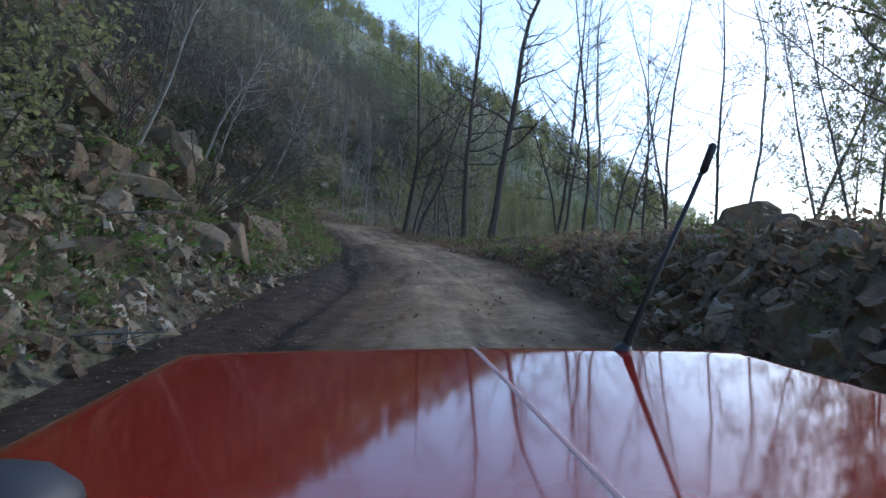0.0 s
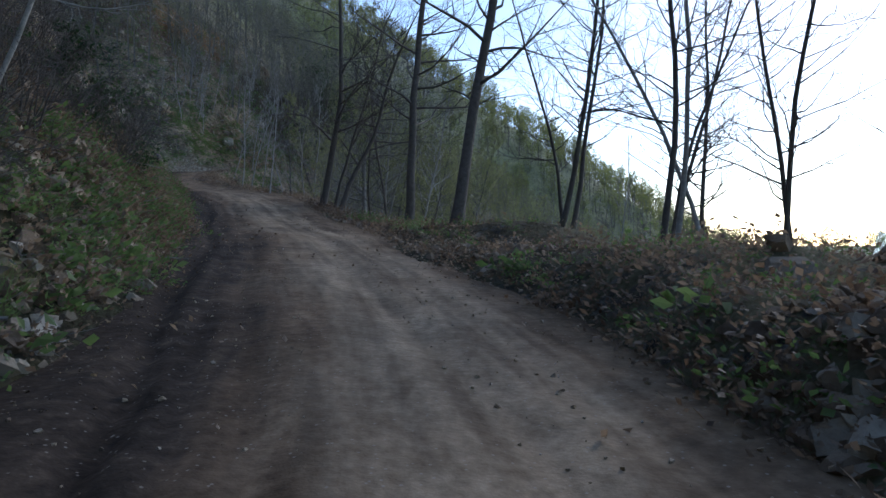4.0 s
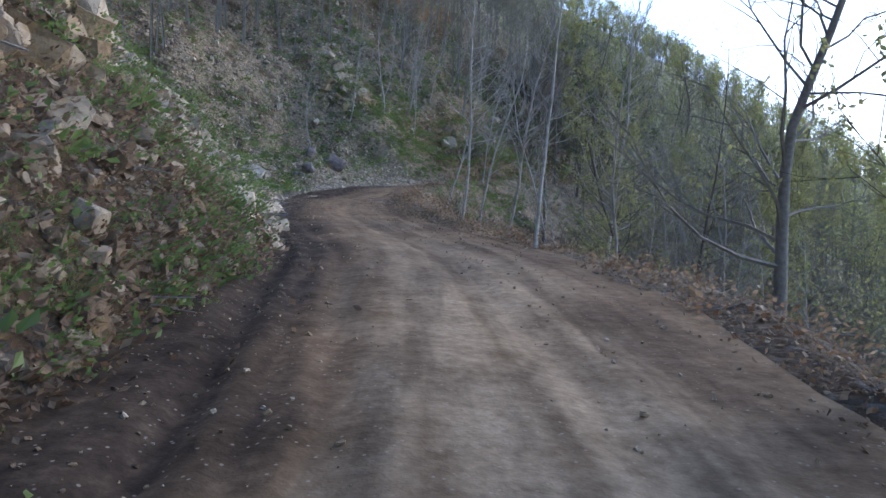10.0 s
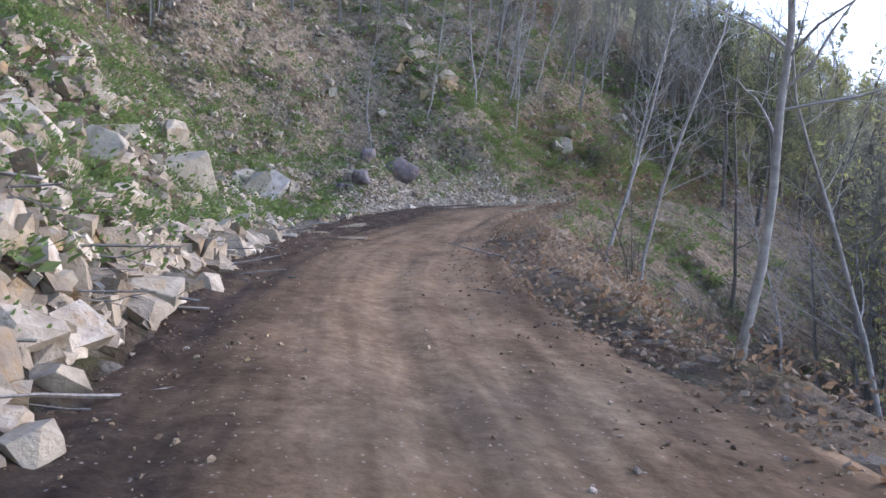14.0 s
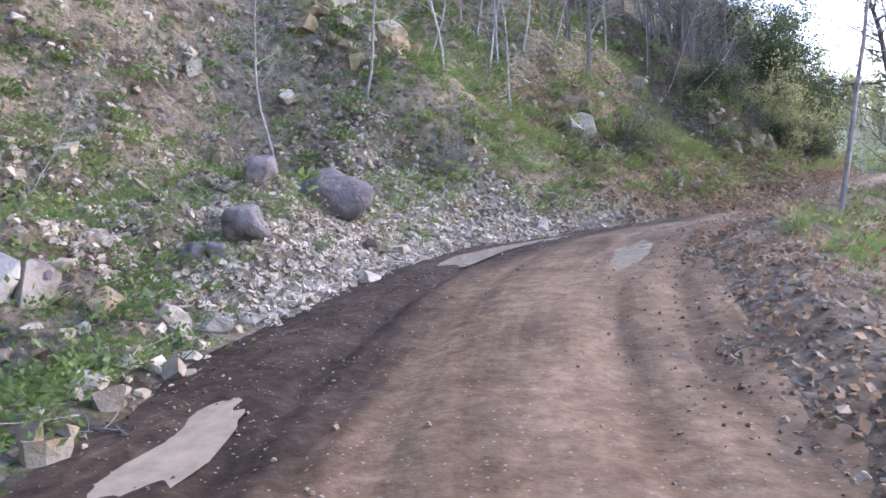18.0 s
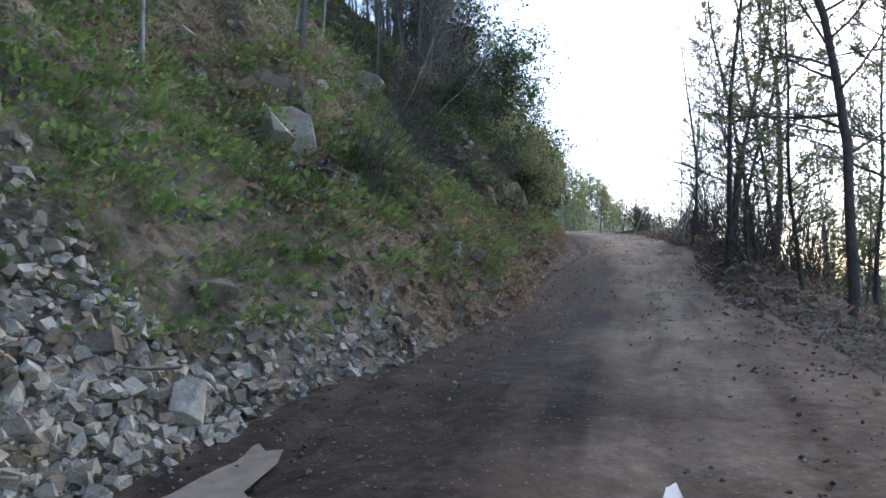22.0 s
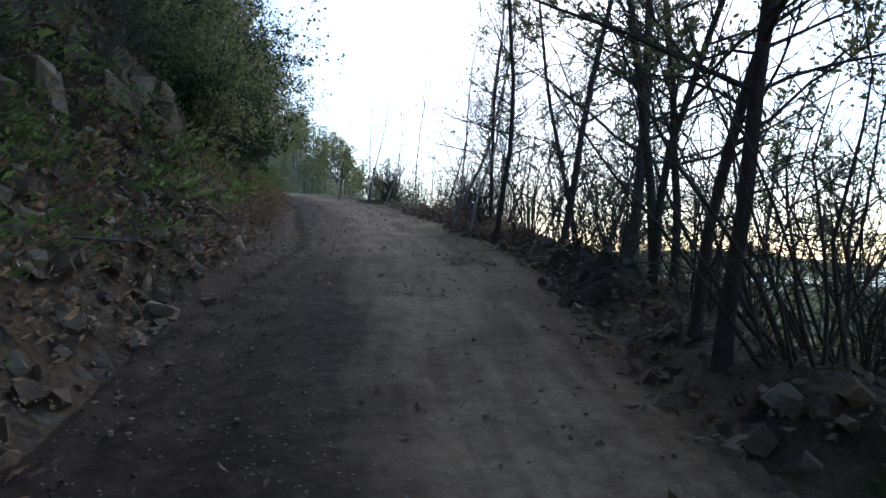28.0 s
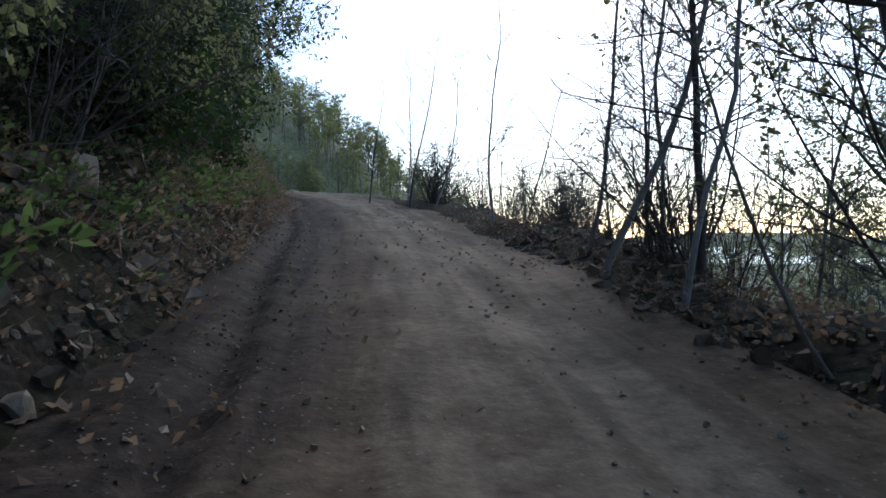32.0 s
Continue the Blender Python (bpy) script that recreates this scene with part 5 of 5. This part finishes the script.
def stick_template(seed):
    r = np.random.default_rng(seed)
    V, F = [], []
    tube(V, F, wander(r, (-0.4, 0, 0.01), (1, 0.1, 0), 0.9, 4, 0.15, 0), np.linspace(0.012, 0.005, 5), 4)
    F = [f for f in F if len(f) == 4]
    for _ in range(2):
        F2 = []
        tube(V, F2, wander(r, (r.uniform(-0.2, 0.3), 0, 0.01), (0.6, r.normal(0, 0.7), 0.15), 0.35, 3, 0.2, 0), np.linspace(0.006, 0.003, 4), 4)
        F += [f for f in F2 if len(f) == 4][:12]
    return np.array(V), np.array(F), np.zeros(len(F), int)


roots = tagged(new("root_clump"), "torn dark tree roots hanging from the bank below the outcrop", "roots")
rr = np.random.default_rng(77)
for _ in range(11):
    V, F = [], []
    tube(V, F, wander(rr, (rr.normal(0, 0.3), rr.normal(0, 0.3), rr.uniform(0.1, 0.5)), (0.8, -0.4 + rr.normal(0, 0.6), -0.5 + rr.normal(0, 0.4)), rr.uniform(0.6, 1.3), 7, 0.3, -0.08), np.linspace(rr.uniform(0.03, 0.06), 0.008, 8), 6)
    mesh_object("root", V, F, BARK_DARK, roots, smooth_faces=True)
roots.matrix_basis = Matrix.Translation((-20.55, 65.2, ground_z(-20.55, 65.2)))
def mound(x, y, wide, long, high, turn, seed):
    """A low heap of earth with an uneven, lumpy top."""
    V, F = [], []
    for i in range(13):
        for k in range(32):
            q, a = i / 12, 6.283 * k / 32
            px, py = q * math.cos(a) * wide, q * math.sin(a) * long
            p = Vector((px * 2.2 + seed, py * 2.2, seed))
            top = high * (1 - q * q) ** 1.3 * (0.75 + 0.55 * noise.noise(p)) + 0.14 * (1 - q) * noise.noise(p * 3.1) + 0.05 * noise.noise(p * 9)
            V.append((px * math.cos(turn) - py * math.sin(turn), px * math.sin(turn) + py * math.cos(turn), top))
    for i in range(12):
        F += [(i * 32 + k, (i + 1) * 32 + k, (i + 1) * 32 + (k + 1) % 32, i * 32 + (k + 1) % 32) for k in range(32)]
    V = [(x + vx, y + vy, ground_z(x + vx, y + vy) + vz - 0.05) for vx, vy, vz in V]
    tagged(mesh_object("earth_mound", V, F, SOIL, smooth_faces=True), "mound of dark earth pushed to the road's edge", "mound", "earth mounds")


mound(-10.0, 72.5, 0.9, 0.6, 0.42, 1.0, 4.1)
mound(-9.3, 74.0, 0.8, 0.5, 0.3, 1.2, 8.3)
joined("fallen_sticks", [stick_template(k) for k in range(4)], scatter(420, 44, [(-4, 60, 0.1, -3, 2), (46, 66, 0.6, -1.5, 1.5), (30, 95, -0.8, 2, 1), (60, 95, -0.1, -5, 2)], 0.5, 1.7, 4), [BARK_GREY], "dead sticks lying on the ground", "sticks")

# ---- puddles of milky water ----
def puddle(s, d, length, width, seed):
    r = np.random.default_rng(seed)
    n, V, F = 40, [], []
    ph = r.uniform(0, 6.28, 5)
    for ring, deep in ((0.45, 0.012), (0.85, 0.013), (1.0, 0.016)):
        for k in range(n):
            a = 6.283 * k / n
            q = ring * (1 + 0.16 * math.sin(2 * a + ph[0]) + 0.13 * math.sin(3 * a + ph[1]) + 0.09 * math.sin(5 * a + ph[2]) + 0.06 * math.sin(8 * a + ph[3]) + 0.04 * math.sin(13 * a + ph[4]))
            x, y, z = at(s + math.cos(a) * length / 2 * q, d + math.sin(a) * width / 2 * q)
            V.append((x, y, z - deep))
    x, y, z = at(s, d)
    V.append((x, y, z - 0.012))
    F = [(k, (k + 1) % n, 3 * n) for k in range(n)]
    for i in (0, n):
        F += [(i + k, i + n + k, i + n + (k + 1) % n, i + (k + 1) % n) for k in range(n)]
    me = mesh_object("puddle", V, F, WATER, smooth_faces=True)
    return tagged(me, "shallow puddle of milky water on the road", "puddle", kind="structure")


for i, (s, d, a, b) in enumerate(PUDDLES):
    puddle(s, d, a * 1.05, b * 1.35, 70 + i)

# ---- the red car, standing where the drive begins ----
def part(name, verts, faces, material, parent, label="", smooth_faces=True):
    ob = mesh_object(name, verts, faces, material, parent, smooth_faces)
    return tagged(ob, label) if label else ob


def sheet(fn, nu, nv, thick=0.012):
    """A panel with thickness over u, v in 0..1."""
    top = [fn(u, v) for u in np.linspace(0, 1, nu) for v in np.linspace(0, 1, nv)]
    low = [(x, y, z - thick) for x, y, z in top]
    F = grid_faces(nu, nv)
    n = nu * nv
    F += [tuple(n + k for k in f[::-1]) for f in grid_faces(nu, nv)]
    rim = [k for k in range(nv)] + [i * nv + nv - 1 for i in range(1, nu)] + [(nu - 1) * nv + k for k in range(nv - 2, -1, -1)] + [i * nv for i in range(nu - 2, 0, -1)]
    F += [(rim[i], rim[i - 1], n + rim[i - 1], n + rim[i]) for i in range(len(rim))]
    return top + low, F


def ball(c, rx, ry, rz, n=12, m=8):
    V = [(c[0] + rx * math.sin(math.pi * i / m) * math.cos(6.283 * k / n), c[1] + ry * math.sin(math.pi * i / m) * math.sin(6.283 * k / n), c[2] + rz * math.cos(math.pi * i / m)) for i in range(m + 1) for k in range(n)]
    return V, [(i * n + k, i * n + (k + 1) % n, (i + 1) * n + (k + 1) % n, (i + 1) * n + k) for i in range(m) for k in range(n)]


car = tagged(new("car"), "red car with dusty glossy bonnet standing on the road", "car")
CAR_YAW, CAR_PITCH = radians(6.35 + 6.8), radians(3.2)
car.matrix_basis = Matrix.Translation((1.669, -11.764, 0.053)) @ Euler((CAR_PITCH, 0, CAR_YAW)).to_matrix().to_4x4()
# in the car's own frame: y ahead, x right, z up from the eye; the bonnet lies 0.24 below


def bonnet_fn(u, v):
    y = 0.42 + 1.1 * u
    half = 0.74 - 0.11 * u
    x = 0.232 + (2 * v - 1) * half
    e = abs(2 * v - 1)
    z = -0.244 + 0.026 * u - 0.045 * max(0.0, (u - 0.88) / 0.12) ** 2 - 0.05 * max(0.0, (e - 0.86) / 0.14) ** 2 + 0.012 * (1 - e * e)
    return x, y, z


bonnet = part("bonnet", *sheet(bonnet_fn, 30, 161), RED, car, "red bonnet with a raised centre crease")
for side in (-1, 1):
    def fender_fn(u, v, side=side):
        y = 0.30 + 1.2 * u
        half = 0.755 - 0.11 * u
        w = v * 1.5
        return 0.232 + side * (half + 0.13 * math.sin(min(w, 1.57))), y, -0.30 - 0.36 * v ** 1.5 - 0.04 * u * u
    part("fender", *sheet(fender_fn, 12, 12), RED, car)
for x, y in ((-0.51, 0.98), (0.97, 0.98), (-0.51, -1.5), (0.97, -1.5)):
    V, F = [], []
    tube(V, F, [(x - 0.1, y, -1.12), (x - 0.08, y, -1.12), (x + 0.08, y, -1.12), (x + 0.1, y, -1.12)], (0.3, 0.335, 0.335, 0.3), 28)
    wheel = part("wheel", V, F, BLACK, car)
    V, F = [], []
    tube(V, F, [(x - 0.105, y, -1.12), (x + 0.105, y, -1.12)], (0.19, 0.19), 20)
    part("rim", V, F, STEEL, wheel)
V, F = [], []
for y, w, zt, zb in ((1.58, 0.62, -0.36, -0.92), (1.5, 0.74, -0.34, -1.0), (0.4, 0.8, -0.32, -1.05), (-1.9, 0.8, -0.34, -1.05), (-2.1, 0.72, -0.4, -0.95)):
    V += [(0.232 - w, y, zb), (0.232 + w, y, zb), (0.232 + w, y, zt - 0.06), (0.232, y, zt - 0.03), (0.232 - w, y, zt - 0.06)]
for i in range(4):
    F += [(i * 5 + k, i * 5 + (k + 1) % 5, i * 5 + 5 + (k + 1) % 5, i * 5 + 5 + k) for k in range(5)]
F += [(4, 3, 2, 1, 0), (20, 21, 22, 23, 24)]
part("body", V, F, RED, car, smooth_faces=False)
V, F = [], []
tube(V, F, [(0.535, 1.40, -0.255), (0.54, 1.40, -0.225), (0.552, 1.395, -0.2)], (0.03, 0.026, 0.012), 14)
# strip along the crease; worn paint and its bright reflection share one pale colour
CREASE, FACES = [], []
for k in range(31):
    x, y, z = bonnet_fn(k / 30 * 0.93, 0.5)
    CREASE += [(x - 0.006, y, z - 0.001), (x, y, z + 0.004), (x + 0.006, y, z - 0.001)]
for k in range(30):
    FACES += [(3 * k, 3 * k + 1, 3 * k + 4, 3 * k + 3), (3 * k + 1, 3 * k + 2, 3 * k + 5, 3 * k + 4)]
part("centre_crease", CREASE, FACES, CREASE_SHINE, car, "worn ridge along the bonnet's middle, its highlight painted pale")
base = part("aerial_base", V, F, BLACK, car, "black rubber aerial base")
V, F = [], []
tube(V, F, [(0.55, 1.396, -0.205), (0.572, 1.385, -0.14), (0.69, 1.332, 0.18)], (0.011, 0.0065, 0.0045), 8)
part("aerial_rod", V, F, BLACK, car)
V, F = [], []
tube(V, F, [(0.681, 1.336, 0.152), (0.683, 1.335, 0.157), (0.699, 1.328, 0.207), (0.701, 1.327, 0.212)], (0.005, 0.0085, 0.0085, 0.004), 8)
part("aerial_tip", V, F, BLACK, car)
part("wiper_cap", *ball((-0.31, 0.62, -0.236), 0.075, 0.09, 0.045), BLACK, car, "black plastic wiper cap")
